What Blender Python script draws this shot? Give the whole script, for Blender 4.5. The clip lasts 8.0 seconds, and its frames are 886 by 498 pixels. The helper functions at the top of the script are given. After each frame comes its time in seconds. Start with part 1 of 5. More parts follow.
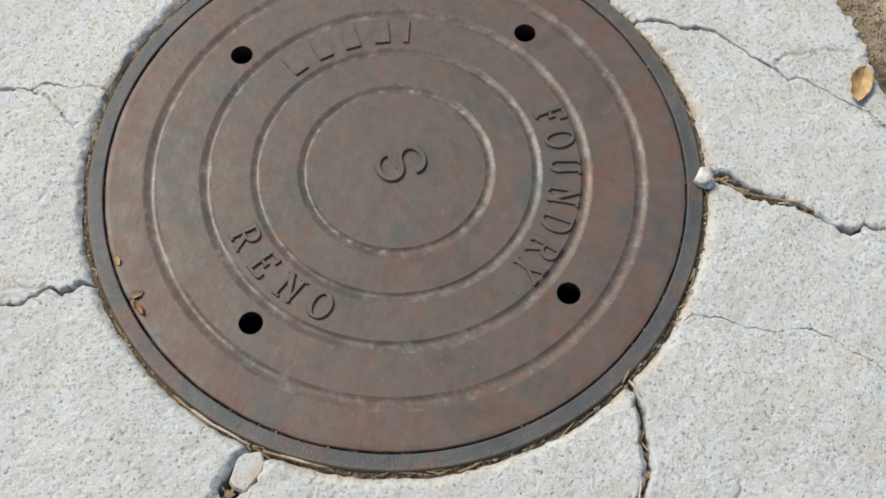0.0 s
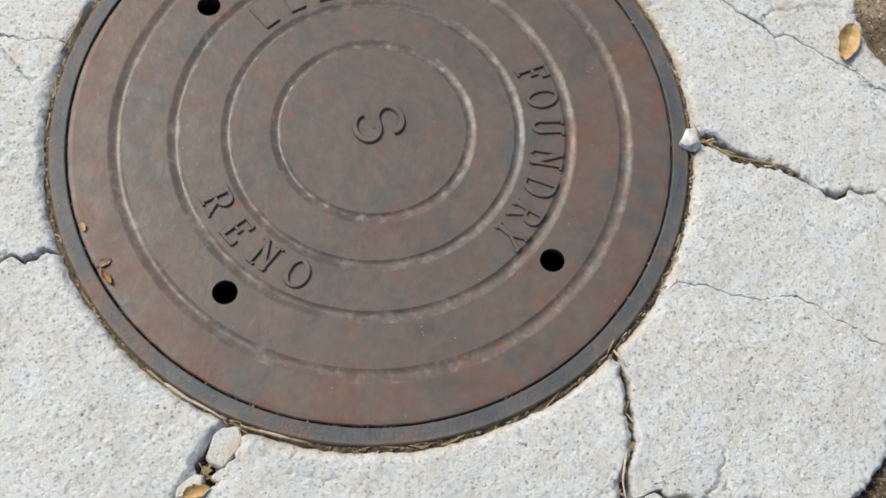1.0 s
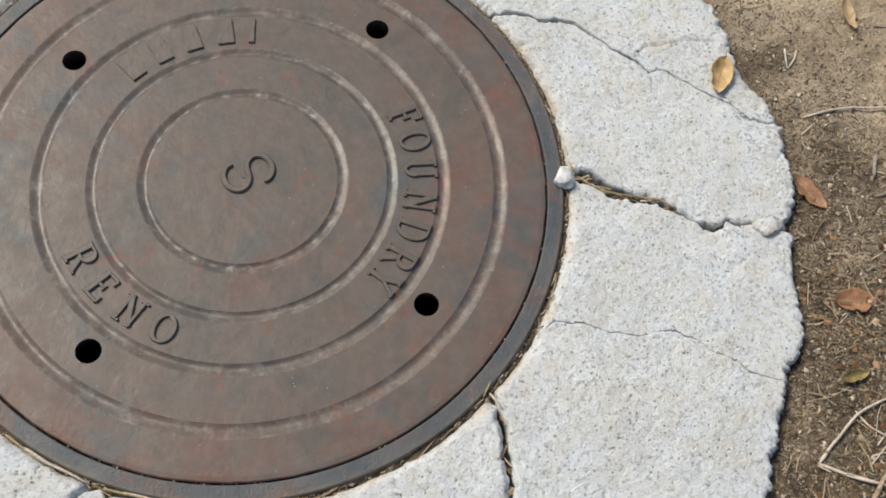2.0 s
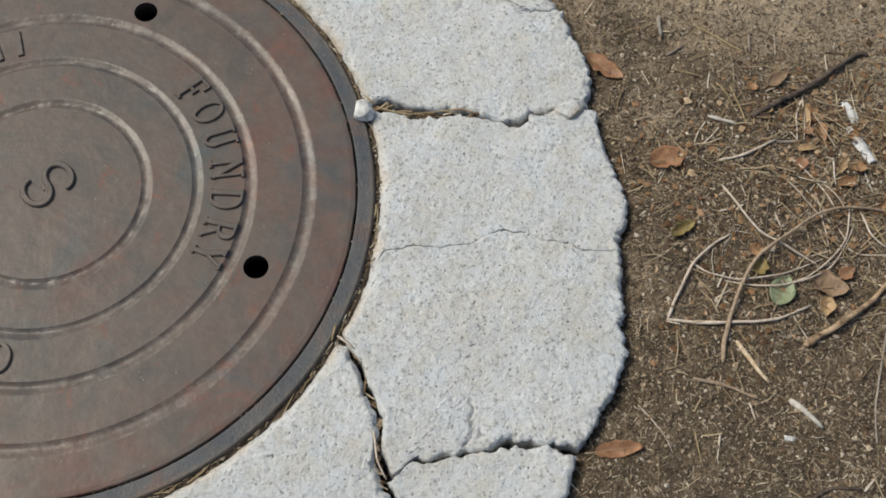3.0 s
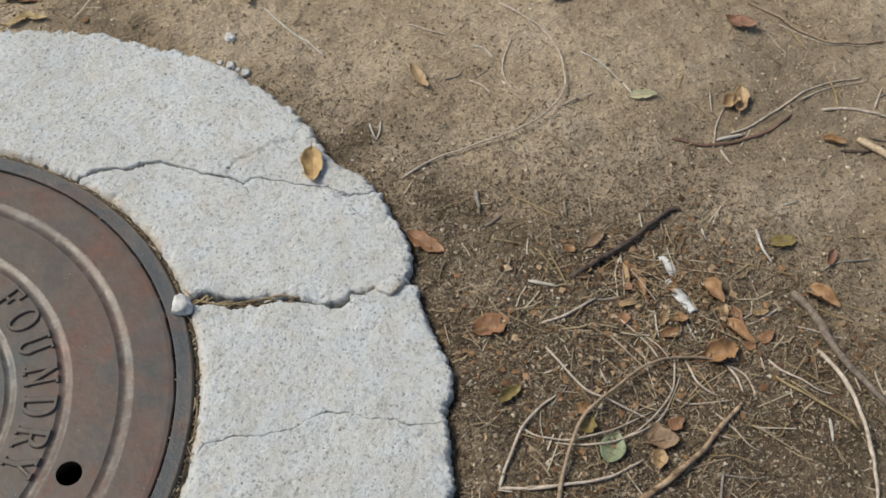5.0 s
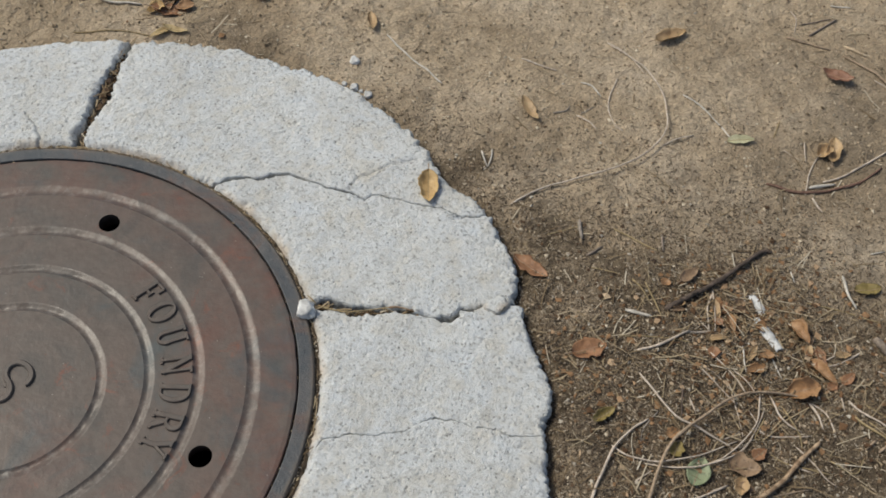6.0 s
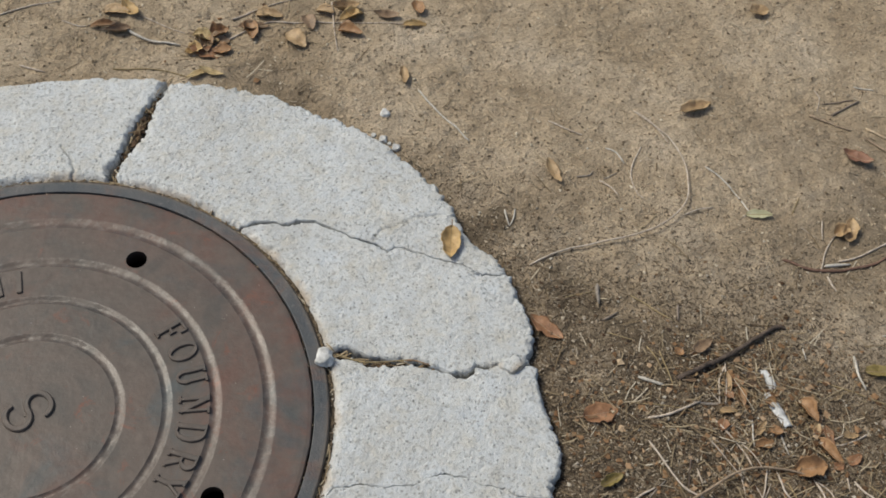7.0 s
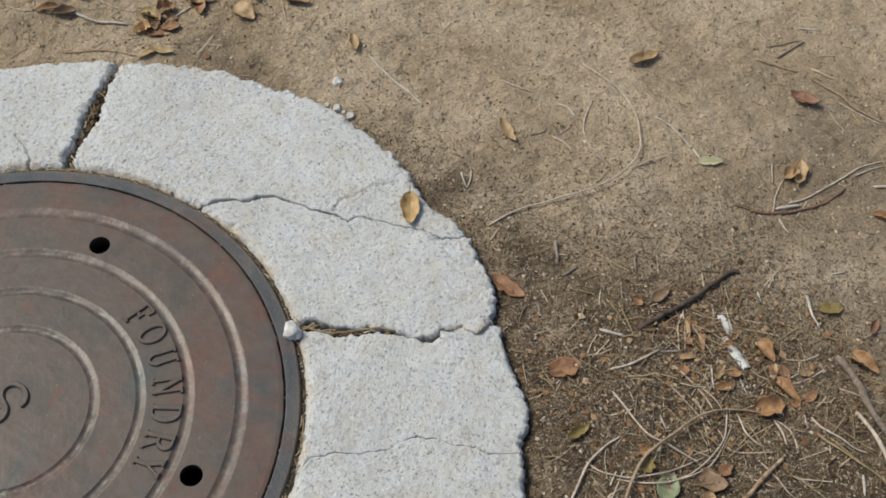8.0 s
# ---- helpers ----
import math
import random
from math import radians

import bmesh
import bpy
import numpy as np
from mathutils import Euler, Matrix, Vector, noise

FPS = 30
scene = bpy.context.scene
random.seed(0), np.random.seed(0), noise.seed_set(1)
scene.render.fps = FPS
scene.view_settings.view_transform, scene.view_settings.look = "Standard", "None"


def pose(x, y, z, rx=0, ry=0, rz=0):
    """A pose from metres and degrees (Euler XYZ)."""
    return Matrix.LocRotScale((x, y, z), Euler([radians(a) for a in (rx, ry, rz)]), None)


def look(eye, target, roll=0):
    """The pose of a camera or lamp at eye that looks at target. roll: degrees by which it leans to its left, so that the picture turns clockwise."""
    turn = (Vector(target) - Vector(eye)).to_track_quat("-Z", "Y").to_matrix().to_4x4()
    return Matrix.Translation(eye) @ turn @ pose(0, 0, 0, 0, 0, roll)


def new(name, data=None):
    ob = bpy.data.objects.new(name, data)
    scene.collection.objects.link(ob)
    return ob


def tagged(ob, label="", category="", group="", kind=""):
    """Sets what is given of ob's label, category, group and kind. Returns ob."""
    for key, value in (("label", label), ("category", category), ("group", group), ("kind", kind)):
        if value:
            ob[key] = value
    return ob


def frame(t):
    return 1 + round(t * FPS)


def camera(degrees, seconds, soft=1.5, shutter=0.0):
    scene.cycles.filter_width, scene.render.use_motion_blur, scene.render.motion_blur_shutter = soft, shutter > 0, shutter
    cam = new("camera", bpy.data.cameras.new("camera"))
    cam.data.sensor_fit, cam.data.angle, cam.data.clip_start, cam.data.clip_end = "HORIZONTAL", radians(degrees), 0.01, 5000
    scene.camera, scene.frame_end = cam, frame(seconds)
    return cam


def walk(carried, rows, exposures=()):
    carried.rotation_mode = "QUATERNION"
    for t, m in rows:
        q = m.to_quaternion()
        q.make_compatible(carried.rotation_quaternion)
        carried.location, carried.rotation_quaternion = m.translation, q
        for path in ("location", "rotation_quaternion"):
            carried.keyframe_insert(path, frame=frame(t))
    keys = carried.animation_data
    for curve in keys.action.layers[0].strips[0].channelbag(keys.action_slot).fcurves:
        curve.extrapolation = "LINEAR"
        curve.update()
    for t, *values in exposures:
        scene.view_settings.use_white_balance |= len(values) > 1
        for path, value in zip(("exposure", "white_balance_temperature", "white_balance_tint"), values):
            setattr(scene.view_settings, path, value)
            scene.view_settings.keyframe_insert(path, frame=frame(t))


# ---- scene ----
cam = camera(44.0, 8.0, 1.7)
PATH = [
    (0, look((0.0547, -0.5635, 0.9980), (0.0519, -0.1356, 0.0942), 1.95)),
    (0.5, look((0.0206, -0.5274, 0.9804), (0.0490, -0.1535, 0.0534), 6.29)),
    (1, look((0.0231, -0.5103, 0.9841), (0.0691, -0.1475, 0.0533), 8.98)),
    (1.2, look((0.0295, -0.4983, 0.9855), (0.0827, -0.1289, 0.0578), 9.89)),
    (2.3, look((0.1468, -0.5220, 0.9615), (0.2417, -0.1128, 0.0540), 8.96)),
    (2.5, look((0.1641, -0.5389, 0.9559), (0.2757, -0.1312, 0.0496), 7.97)),
    (3, look((0.1973, -0.5523, 0.9677), (0.3457, -0.1848, 0.0496), 5.59)),
    (3.5, look((0.2352, -0.5619, 0.9697), (0.4243, -0.2041, 0.0553), 6.53)),
    (4, look((0.2524, -0.5796, 0.9700), (0.4960, -0.1968, 0.0788), 10.26)),
    (4.5, look((0.2817, -0.5988, 0.9683), (0.5406, -0.1737, 0.1009), 8.87)),
    (5, look((0.3163, -0.6127, 0.9595), (0.5549, -0.1082, 0.1297), 3.38)),
    (5.2, look((0.2988, -0.6265, 0.9797), (0.5277, -0.0850, 0.1708), 0.96)),
    (6.3, look((0.2243, -0.6126, 1.0461), (0.4105, -0.1040, 0.2055), 5.69)),
    (6.5, look((0.2183, -0.6093, 1.0504), (0.4096, -0.1085, 0.2063), 7.66)),
    (7, look((0.2196, -0.6074, 1.0680), (0.4230, -0.0565, 0.2586), 6.81)),
    (7.5, look((0.2165, -0.6038, 1.0831), (0.4273, -0.0741, 0.2615), 5.99)),
    (8, look((0.2331, -0.6002, 1.1034), (0.4511, -0.0995, 0.2656), 6.00)),
]
walk(cam, PATH, exposures=[(0.0, 0.70, 6580, 5), (0.6, 0.85, 6560, 6), (1.2, 0.79, 6560, 6), (2.5, 0.77, 6560, 6), (3.0, 0.50, 6540, 5), (3.5, 0.49, 6540, 5), (4.5, 0.49, 6540, 5), (6.3, 0.38, 6520, 5), (7.0, 0.38, 6520, 5), (8.0, 0.43, 6520, 5)])


# ---- world and sun: open shade, soft light from the north-west ----
SUN_FROM = Vector((-0.60, 0.46, 0.95)).normalized()
world = bpy.data.worlds.new("sky")
scene.world = world
world.use_nodes = True
wn = world.node_tree
sky = wn.nodes.new("ShaderNodeTexSky")
sky.sky_type, sky.sun_disc = "NISHITA", False
sky.sun_elevation = math.asin(SUN_FROM.z)
sky.sun_rotation = math.atan2(SUN_FROM.x, SUN_FROM.y)
sky.air_density, sky.dust_density, sky.ozone_density = 1.0, 3.0, 0.6
wn.links.new(sky.outputs[0], wn.nodes["Background"].inputs[0])
wn.nodes["Background"].inputs[1].default_value = 0.085
sun = new("sun", bpy.data.lights.new("sun", "SUN"))
sun.data.energy, sun.data.angle, sun.data.color = 2.0, radians(20), (1.0, 0.95, 0.87)
sun.matrix_world = look(SUN_FROM * 5, (0, 0, 0))


# ---- materials ----
class Nodes:
    """Short hand for one node material."""

    def __init__(self, name):
        self.mat = bpy.data.materials.new(name)
        self.mat.use_nodes = True
        self.tree = self.mat.node_tree
        self.bsdf = self.tree.nodes["Principled BSDF"]
        self.coord = self.tree.nodes.new("ShaderNodeTexCoord").outputs["Object"]

    def link(self, a, b):
        self.tree.links.new(a, b)

    def noise(self, scale, detail=4, rough=0.6, warp=0.0):
        n = self.tree.nodes.new("ShaderNodeTexNoise")
        n.inputs["Scale"].default_value, n.inputs["Detail"].default_value = scale, detail
        n.inputs["Roughness"].default_value, n.inputs["Distortion"].default_value = rough, warp
        self.link(self.coord, n.inputs["Vector"])
        return n.outputs["Fac"]

    def cells(self, scale, feature="F1"):
        n = self.tree.nodes.new("ShaderNodeTexVoronoi")
        n.feature = feature
        n.inputs["Scale"].default_value = scale
        self.link(self.coord, n.inputs["Vector"])
        return n.outputs["Distance"]

    def ramp(self, fac, *stops):
        n = self.tree.nodes.new("ShaderNodeValToRGB")
        els = n.color_ramp.elements
        while len(els) < len(stops):
            els.new(0.5)
        for el, (at, col) in zip(els, stops):
            el.position = at
            el.color = (*col, 1) if isinstance(col, tuple) else (col, col, col, 1)
        self.link(fac, n.inputs["Fac"])
        return n.outputs["Color"]

    def mix(self, fac, a, b, mode="MIX"):
        n = self.tree.nodes.new("ShaderNodeMix")
        n.data_type, n.blend_type = "RGBA", mode
        for slot, value in ((0, fac), (6, a), (7, b)):
            sock = n.inputs[slot]
            if isinstance(value, (int, float)):
                sock.default_value = (value, value, value, 1) if slot else value
            elif isinstance(value, tuple):
                sock.default_value = (*value, 1)
            else:
                self.link(value, sock)
        return n.outputs[2]

    def math(self, op, a, b=0.0):
        n = self.tree.nodes.new("ShaderNodeMath")
        n.operation = op
        for sock, value in zip(n.inputs, (a, b)):
            if isinstance(value, (int, float)):
                sock.default_value = value
            else:
                self.link(value, sock)
        return n.outputs[0]

    def bump(self, height, metres, normal=None):
        n = self.tree.nodes.new("ShaderNodeBump")
        n.inputs["Distance"].default_value = metres
        n.inputs["Strength"].default_value = 1.0
        self.link(height, n.inputs["Height"])
        if normal:
            self.link(normal, n.inputs["Normal"])
        return n.outputs["Normal"]

    def away(self, x, y):
        """Distance from a place on the ground."""
        n = self.tree.nodes.new("ShaderNodeVectorMath")
        n.operation = "DISTANCE"
        n.inputs[1].default_value = (x, y, 0.0)
        self.link(self.coord, n.inputs[0])
        return n.outputs["Value"]

    def per_object(self):
        return self.tree.nodes.new("ShaderNodeObjectInfo").outputs["Random"]

    def per_island(self):
        return self.tree.nodes.new("ShaderNodeNewGeometry").outputs["Random Per Island"]

    def done(self, colour, rough, normal=None, metal=0.0, specular=0.5):
        for key, value in (("Base Color", colour), ("Roughness", rough), ("Normal", normal), ("Metallic", metal), ("Specular IOR Level", specular)):
            if value is None:
                continue
            if isinstance(value, tuple):
                self.bsdf.inputs[key].default_value = (*value, 1)
            elif isinstance(value, (int, float)):
                self.bsdf.inputs[key].default_value = value
            else:
                self.link(value, self.bsdf.inputs[key])
        return self.mat


def concrete_material():
    n = Nodes("weathered concrete")
    broad = n.ramp(n.noise(9, 5), (0.3, (0.530, 0.530, 0.515)), (0.7, (0.635, 0.640, 0.628)))
    grain = n.ramp(n.noise(330, 5, 0.78), (0.30, 0.70), (0.46, 0.97), (0.66, 1.10))
    colour = n.mix(1.0, broad, grain, "MULTIPLY")
    warm = n.ramp(n.noise(38, 5, 0.7), (0.46, 0.0), (0.70, 0.6))
    colour = n.mix(warm, colour, (0.52, 0.465, 0.37))
    wash = n.ramp(n.noise(24, 4, 0.65), (0.48, 0.0), (0.72, 0.6))
    colour = n.mix(wash, colour, (0.585, 0.615, 0.645))
    bare = n.ramp(n.noise(15, 5, 0.7, 0.4), (0.56, 0.0), (0.70, 0.45))
    colour = n.mix(bare, colour, (0.46, 0.445, 0.41))
    sand = n.ramp(n.noise(190, 4, 0.72), (0.36, 0.85), (0.46, 0.0))
    colour = n.mix(sand, colour, (0.355, 0.345, 0.32))
    # dark grit showing where the paste has worn off, thicker in some places
    spot = n.ramp(n.math("ADD", n.cells(170), n.math("MULTIPLY", n.noise(500, 3), 0.35)), (0.24, 0.9), (0.38, 0.0))
    rare = n.ramp(n.noise(40, 3), (0.46, 0.0), (0.56, 1.0))
    colour = n.mix(n.math("MULTIPLY", spot, rare), colour, (0.17, 0.165, 0.155))
    mid = n.ramp(n.math("ADD", n.cells(125), n.math("MULTIPLY", n.noise(420, 4, 0.7), 0.45)), (0.32, 0.8), (0.46, 0.0))
    some = n.ramp(n.noise(62, 3), (0.40, 0.0), (0.54, 1.0))
    colour = n.mix(n.math("MULTIPLY", mid, some), colour, (0.235, 0.23, 0.215))
    big = n.ramp(n.math("ADD", n.cells(80), n.math("MULTIPLY", n.noise(320, 4), 0.30)), (0.21, 0.9), (0.30, 0.0))
    few = n.ramp(n.noise(21, 2), (0.45, 0.0), (0.56, 1.0))
    colour = n.mix(n.math("MULTIPLY", big, few), colour, (0.19, 0.185, 0.17))
    # rust washed out of the iron along the joint
    wash_off = n.ramp(n.math("ADD", n.away(0.0, 0.0), n.math("MULTIPLY", n.noise(30, 4, 0.7), 0.030)), (0.338, 0.55), (0.349, 0.0))
    colour = n.mix(n.math("MULTIPLY", wash_off, n.ramp(n.noise(17, 3), (0.45, 0.0), (0.62, 1.0))), colour, (0.50, 0.36, 0.22))
    height = n.math("ADD", n.noise(420, 5, 0.8), n.math("MULTIPLY", n.noise(110, 5, 0.75), 0.9))
    pits = n.ramp(n.cells(170), (0.05, 0.0), (0.28, 1.0))
    normal = n.bump(n.math("ADD", height, n.math("MULTIPLY", pits, 0.6)), 0.0016)
    return n.done(colour, 0.92, normal, 0.0, 0.2)


def iron_material(name, worn):
    n = Nodes(name)
    base = n.ramp(n.noise(14, 5, 0.6, 0.6), (0.32, (0.076, 0.069, 0.062)), (0.48, (0.102, 0.082, 0.069)), (0.7, (0.113, 0.085, 0.070)))
    rust = n.ramp(n.noise(7.5, 6, 0.68, 0.8), (0.53, 0.0), (0.72, 0.5))
    rim = n.ramp(n.math("ADD", n.away(0.0, 0.0), n.math("MULTIPLY", n.noise(12, 4, 0.65), 0.10)), (0.27, 0.0), (0.35, 0.6))
    colour = n.mix(n.mix(1.0, rust, n.math("MULTIPLY", rim, n.ramp(n.noise(22, 4, 0.65), (0.40, 0.0), (0.62, 1.0))), "LIGHTEN"), base, (0.135, 0.058, 0.041))
    flush = n.ramp(n.noise(27, 5, 0.7, 1.0), (0.60, 0.0), (0.72, 0.75))
    colour = n.mix(flush, colour, (0.17, 0.066, 0.042))
    steel = n.ramp(n.noise(10.5, 5, 0.65, 0.7), (0.54, 0.0), (0.70, 0.65))
    colour = n.mix(steel, colour, (0.060, 0.076, 0.080))
    mottle = n.ramp(n.noise(75, 5, 0.7), (0.3, 0.86), (0.7, 1.14))
    colour = n.mix(1.0, colour, mottle, "MULTIPLY")
    dust = n.ramp(n.math("ADD", n.cells(95), n.math("MULTIPLY", n.noise(300, 3), 0.06)), (0.06, 0.8), (0.10, 0.0))
    pick = n.ramp(n.noise(25, 2), (0.50, 0.0), (0.58, 1.0))
    colour = n.mix(n.math("MULTIPLY", dust, pick), colour, (0.34, 0.315, 0.28))
    # in the grooves these pale scuffs also paint in broken glints of light
    scuff_glint = n.ramp(n.noise(60, 6, 0.8), (0.50 if worn else 0.56, 0.0), (0.74 if worn else 0.76, 0.65 if worn else 0.12))
    colour = n.mix(scuff_glint, colour, (0.27, 0.24, 0.21) if worn else (0.26, 0.235, 0.21))
    normal = n.bump(n.math("ADD", n.math("MULTIPLY", n.noise(700, 2, 0.6), 0.4), n.noise(150, 4)), 0.00030)
    normal = n.bump(n.noise(42, 3), 0.0007, normal)
    rough = n.ramp(n.noise(30, 4), (0.3, 0.30 if worn else 0.38), (0.7, 0.46 if worn else 0.56))
    return n.done(colour, rough, normal, 0.05, 0.28)


def frame_material():
    n = Nodes("painted iron of the frame")
    base = n.ramp(n.noise(25, 5, 0.65, 0.5), (0.32, (0.042, 0.050, 0.058)), (0.55, (0.066, 0.066, 0.068)), (0.72, (0.098, 0.092, 0.088)))
    rust = n.ramp(n.noise(13, 6, 0.7, 0.8), (0.50, 0.0), (0.66, 0.8))
    colour = n.mix(rust, base, (0.115, 0.062, 0.043))
    grime = n.ramp(n.math("ADD", n.away(0.0, 0.0), n.math("MULTIPLY", n.noise(60, 4, 0.7), 0.012)), (0.320, 0.0), (0.326, 0.75))
    colour = n.mix(grime, colour, (0.13, 0.098, 0.068))
    colour = n.mix(n.ramp(n.noise(150, 4, 0.75), (0.60, 0.0), (0.72, 0.5)), colour, (0.22, 0.20, 0.18))
    normal = n.bump(n.math("ADD", n.noise(300, 4, 0.7), n.noise(70, 3)), 0.0008)
    return n.done(colour, 0.55, normal, 0.15, 0.5)


def soil_material():
    n = Nodes("dry sandy soil")
    base = n.ramp(n.noise(6.5, 5, 0.62), (0.32, (0.365, 0.278, 0.182)), (0.52, (0.480, 0.377, 0.260)), (0.70, (0.550, 0.447, 0.328)))
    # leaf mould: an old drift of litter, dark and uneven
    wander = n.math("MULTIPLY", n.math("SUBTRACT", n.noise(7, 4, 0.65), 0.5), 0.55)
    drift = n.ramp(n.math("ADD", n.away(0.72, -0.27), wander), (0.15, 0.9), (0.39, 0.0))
    # darker band of soil round the east side of the collar
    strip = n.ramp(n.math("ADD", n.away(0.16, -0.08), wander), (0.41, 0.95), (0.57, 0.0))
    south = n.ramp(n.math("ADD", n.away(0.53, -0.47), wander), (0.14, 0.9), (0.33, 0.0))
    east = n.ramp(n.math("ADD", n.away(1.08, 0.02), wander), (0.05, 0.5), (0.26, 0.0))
    dark_soil = n.mix(1.0, n.mix(1.0, n.mix(1.0, drift, strip, "LIGHTEN"), south, "LIGHTEN"), east, "LIGHTEN")
    colour = n.mix(dark_soil, base, n.ramp(n.noise(28, 4), (0.35, (0.058, 0.043, 0.028)), (0.68, (0.160, 0.120, 0.079))))
    grit = n.ramp(n.noise(260, 4, 0.75), (0.30, 0.76), (0.68, 1.24))
    colour = n.mix(1.0, colour, grit, "MULTIPLY")
    clod = n.ramp(n.noise(55, 5, 0.7), (0.30, 0.80), (0.62, 1.12))
    colour = n.mix(1.0, colour, clod, "MULTIPLY")
    grain = n.ramp(n.cells(230), (0.08, 0.75), (0.20, 0.0))
    pick = n.ramp(n.noise(60, 2), (0.50, 0.0), (0.58, 1.0))
    colour = n.mix(n.math("MULTIPLY", grain, pick), colour, (0.50, 0.45, 0.37))
    damp = n.ramp(n.noise(19, 5, 0.7, 0.6), (0.53, 0.0), (0.70, 0.3))
    colour = n.mix(damp, colour, (0.205, 0.155, 0.098))
    height = n.math("ADD", n.noise(330, 5, 0.78), n.math("MULTIPLY", n.noise(85, 4, 0.65), 2.2))
    return n.done(colour, 0.95, n.bump(height, 0.0042), 0.0, 0.12)


def wood_material(name, dark, light, scale=260, rough=0.8):
    n = Nodes(name)
    t = n.noise(scale, 4, 0.65, 0.5)
    colour = n.ramp(t, (0.32, dark), (0.68, light))
    colour = n.mix(1.0, colour, n.ramp(n.noise(45, 3), (0.3, 0.72), (0.7, 1.15)), "MULTIPLY")
    return n.done(colour, rough, n.bump(n.noise(500, 3), 0.0007), 0.0, 0.3)


def leaf_material(name, dark, light):
    n = Nodes(name)
    colour = n.ramp(n.noise(90, 5, 0.62, 0.4), (0.3, dark), (0.7, light))
    spots = n.ramp(n.noise(260, 3), (0.60, 0.0), (0.70, 0.6))
    colour = n.mix(spots, colour, tuple(c * 0.45 for c in dark))
    return n.done(colour, 0.55, n.bump(n.noise(300, 4), 0.0006), 0.0, 0.4)


def litter_material(name, *stops):
    n = Nodes(name)
    colour = n.ramp(n.per_island(), *stops)
    colour = n.mix(1.0, colour, n.ramp(n.noise(300, 3), (0.3, 0.7), (0.7, 1.15)), "MULTIPLY")
    return n.done(colour, 0.85, None, 0.0, 0.25)


CONCRETE = concrete_material()
IRON = iron_material("cast iron", False)
IRON_WORN_GLINT = iron_material("worn cast iron of the grooves with painted glints", True)
FRAME_IRON = frame_material()
SOIL = soil_material()
# joint soil: the shadow in the joint is put into this darker brown
SHADED_SOIL = wood_material("packed soil, joint shadow in its colour", (0.045, 0.033, 0.022), (0.17, 0.125, 0.08), 150, 0.95)
# shade inside the shaft is put into this near-black, so the holes read black
PIT = Nodes("near-black shaft wall, shade in its colour").done((0.02, 0.02, 0.02), 0.95, None, 0.0, 0.1)
STONE = wood_material("white broken stone", (0.44, 0.43, 0.41), (0.70, 0.69, 0.67), 160, 0.9)
WOODS = {
    "pale": wood_material("bleached twig", (0.36, 0.285, 0.215), (0.64, 0.545, 0.45)),
    "grey": wood_material("grey twig", (0.19, 0.16, 0.13), (0.36, 0.31, 0.26)),
    "white": wood_material("barkless twig", (0.38, 0.34, 0.28), (0.62, 0.57, 0.50)),
    "tan": wood_material("tan twig", (0.22, 0.155, 0.10), (0.42, 0.32, 0.225)),
    "red": wood_material("reddish twig", (0.12, 0.065, 0.045), (0.24, 0.145, 0.105)),
    "brown": wood_material("brown twig", (0.13, 0.10, 0.08), (0.28, 0.225, 0.175)),
    "orange": wood_material("split twig", (0.10, 0.055, 0.030), (0.50, 0.36, 0.23), 110),
    "split": wood_material("pale split wood", (0.40, 0.27, 0.15), (0.66, 0.54, 0.39)),
    "dark": wood_material("blackened twig", (0.028, 0.021, 0.017), (0.15, 0.11, 0.085), 190),
    "straw": wood_material("dry grass stalk", (0.24, 0.175, 0.085), (0.40, 0.31, 0.175)),
}
LEAVES = {
    "gold": leaf_material("golden dry leaf", (0.33, 0.20, 0.075), (0.52, 0.36, 0.165)),
    "russet": leaf_material("russet dry leaf", (0.17, 0.080, 0.038), (0.31, 0.16, 0.078)),
    "orange": leaf_material("orange dry leaf", (0.22, 0.115, 0.05), (0.37, 0.215, 0.105)),
    "brown": leaf_material("brown dry leaf", (0.15, 0.095, 0.055), (0.30, 0.20, 0.12)),
    "tan": leaf_material("tan dry leaf", (0.30, 0.195, 0.10), (0.46, 0.32, 0.175)),
    "olive": leaf_material("olive fading leaf", (0.14, 0.105, 0.03), (0.27, 0.205, 0.075)),
    "green": leaf_material("grey-green leaf", (0.15, 0.175, 0.095), (0.25, 0.28, 0.165)),
    "palegreen": leaf_material("pale green leaf", (0.33, 0.31, 0.18), (0.46, 0.43, 0.28)),
    "red": leaf_material("red-brown leaf", (0.16, 0.075, 0.042), (0.26, 0.13, 0.08)),
    "straw": leaf_material("straw-coloured leaf", (0.36, 0.25, 0.11), (0.52, 0.40, 0.21)),
}


# ---- mesh helpers ----
def vnoise(x, y, seed=0):
    """Smooth value noise in -1..1 over arrays."""
    x, y = np.broadcast_arrays(np.asarray(x, float), np.asarray(y, float))
    ix, iy = np.floor(x).astype(np.int64), np.floor(y).astype(np.int64)
    fx, fy = x - ix, y - iy
    fx, fy = fx * fx * (3 - 2 * fx), fy * fy * (3 - 2 * fy)

    def h(a, b):
        k = (a * 374761393 + b * 668265263 + seed * 974711) & 0x7FFFFFFF
        k = ((k ^ (k >> 13)) * 1274126177) & 0x7FFFFFFF
        return ((k ^ (k >> 16)) & 0xFFFF) / 32767.5 - 1.0

    top = h(ix, iy) * (1 - fx) + h(ix + 1, iy) * fx
    low = h(ix, iy + 1) * (1 - fx) + h(ix + 1, iy + 1) * fx
    return top * (1 - fy) + low * fy


def fractal(x, y, freq, octaves=4, seed=0, gain=0.55):
    total, amp = 0.0, 1.0
    for k in range(octaves):
        total = total + amp * vnoise(x * freq, y * freq, seed + 7 * k)
        freq, amp = freq * 2.03, amp * gain
    return total


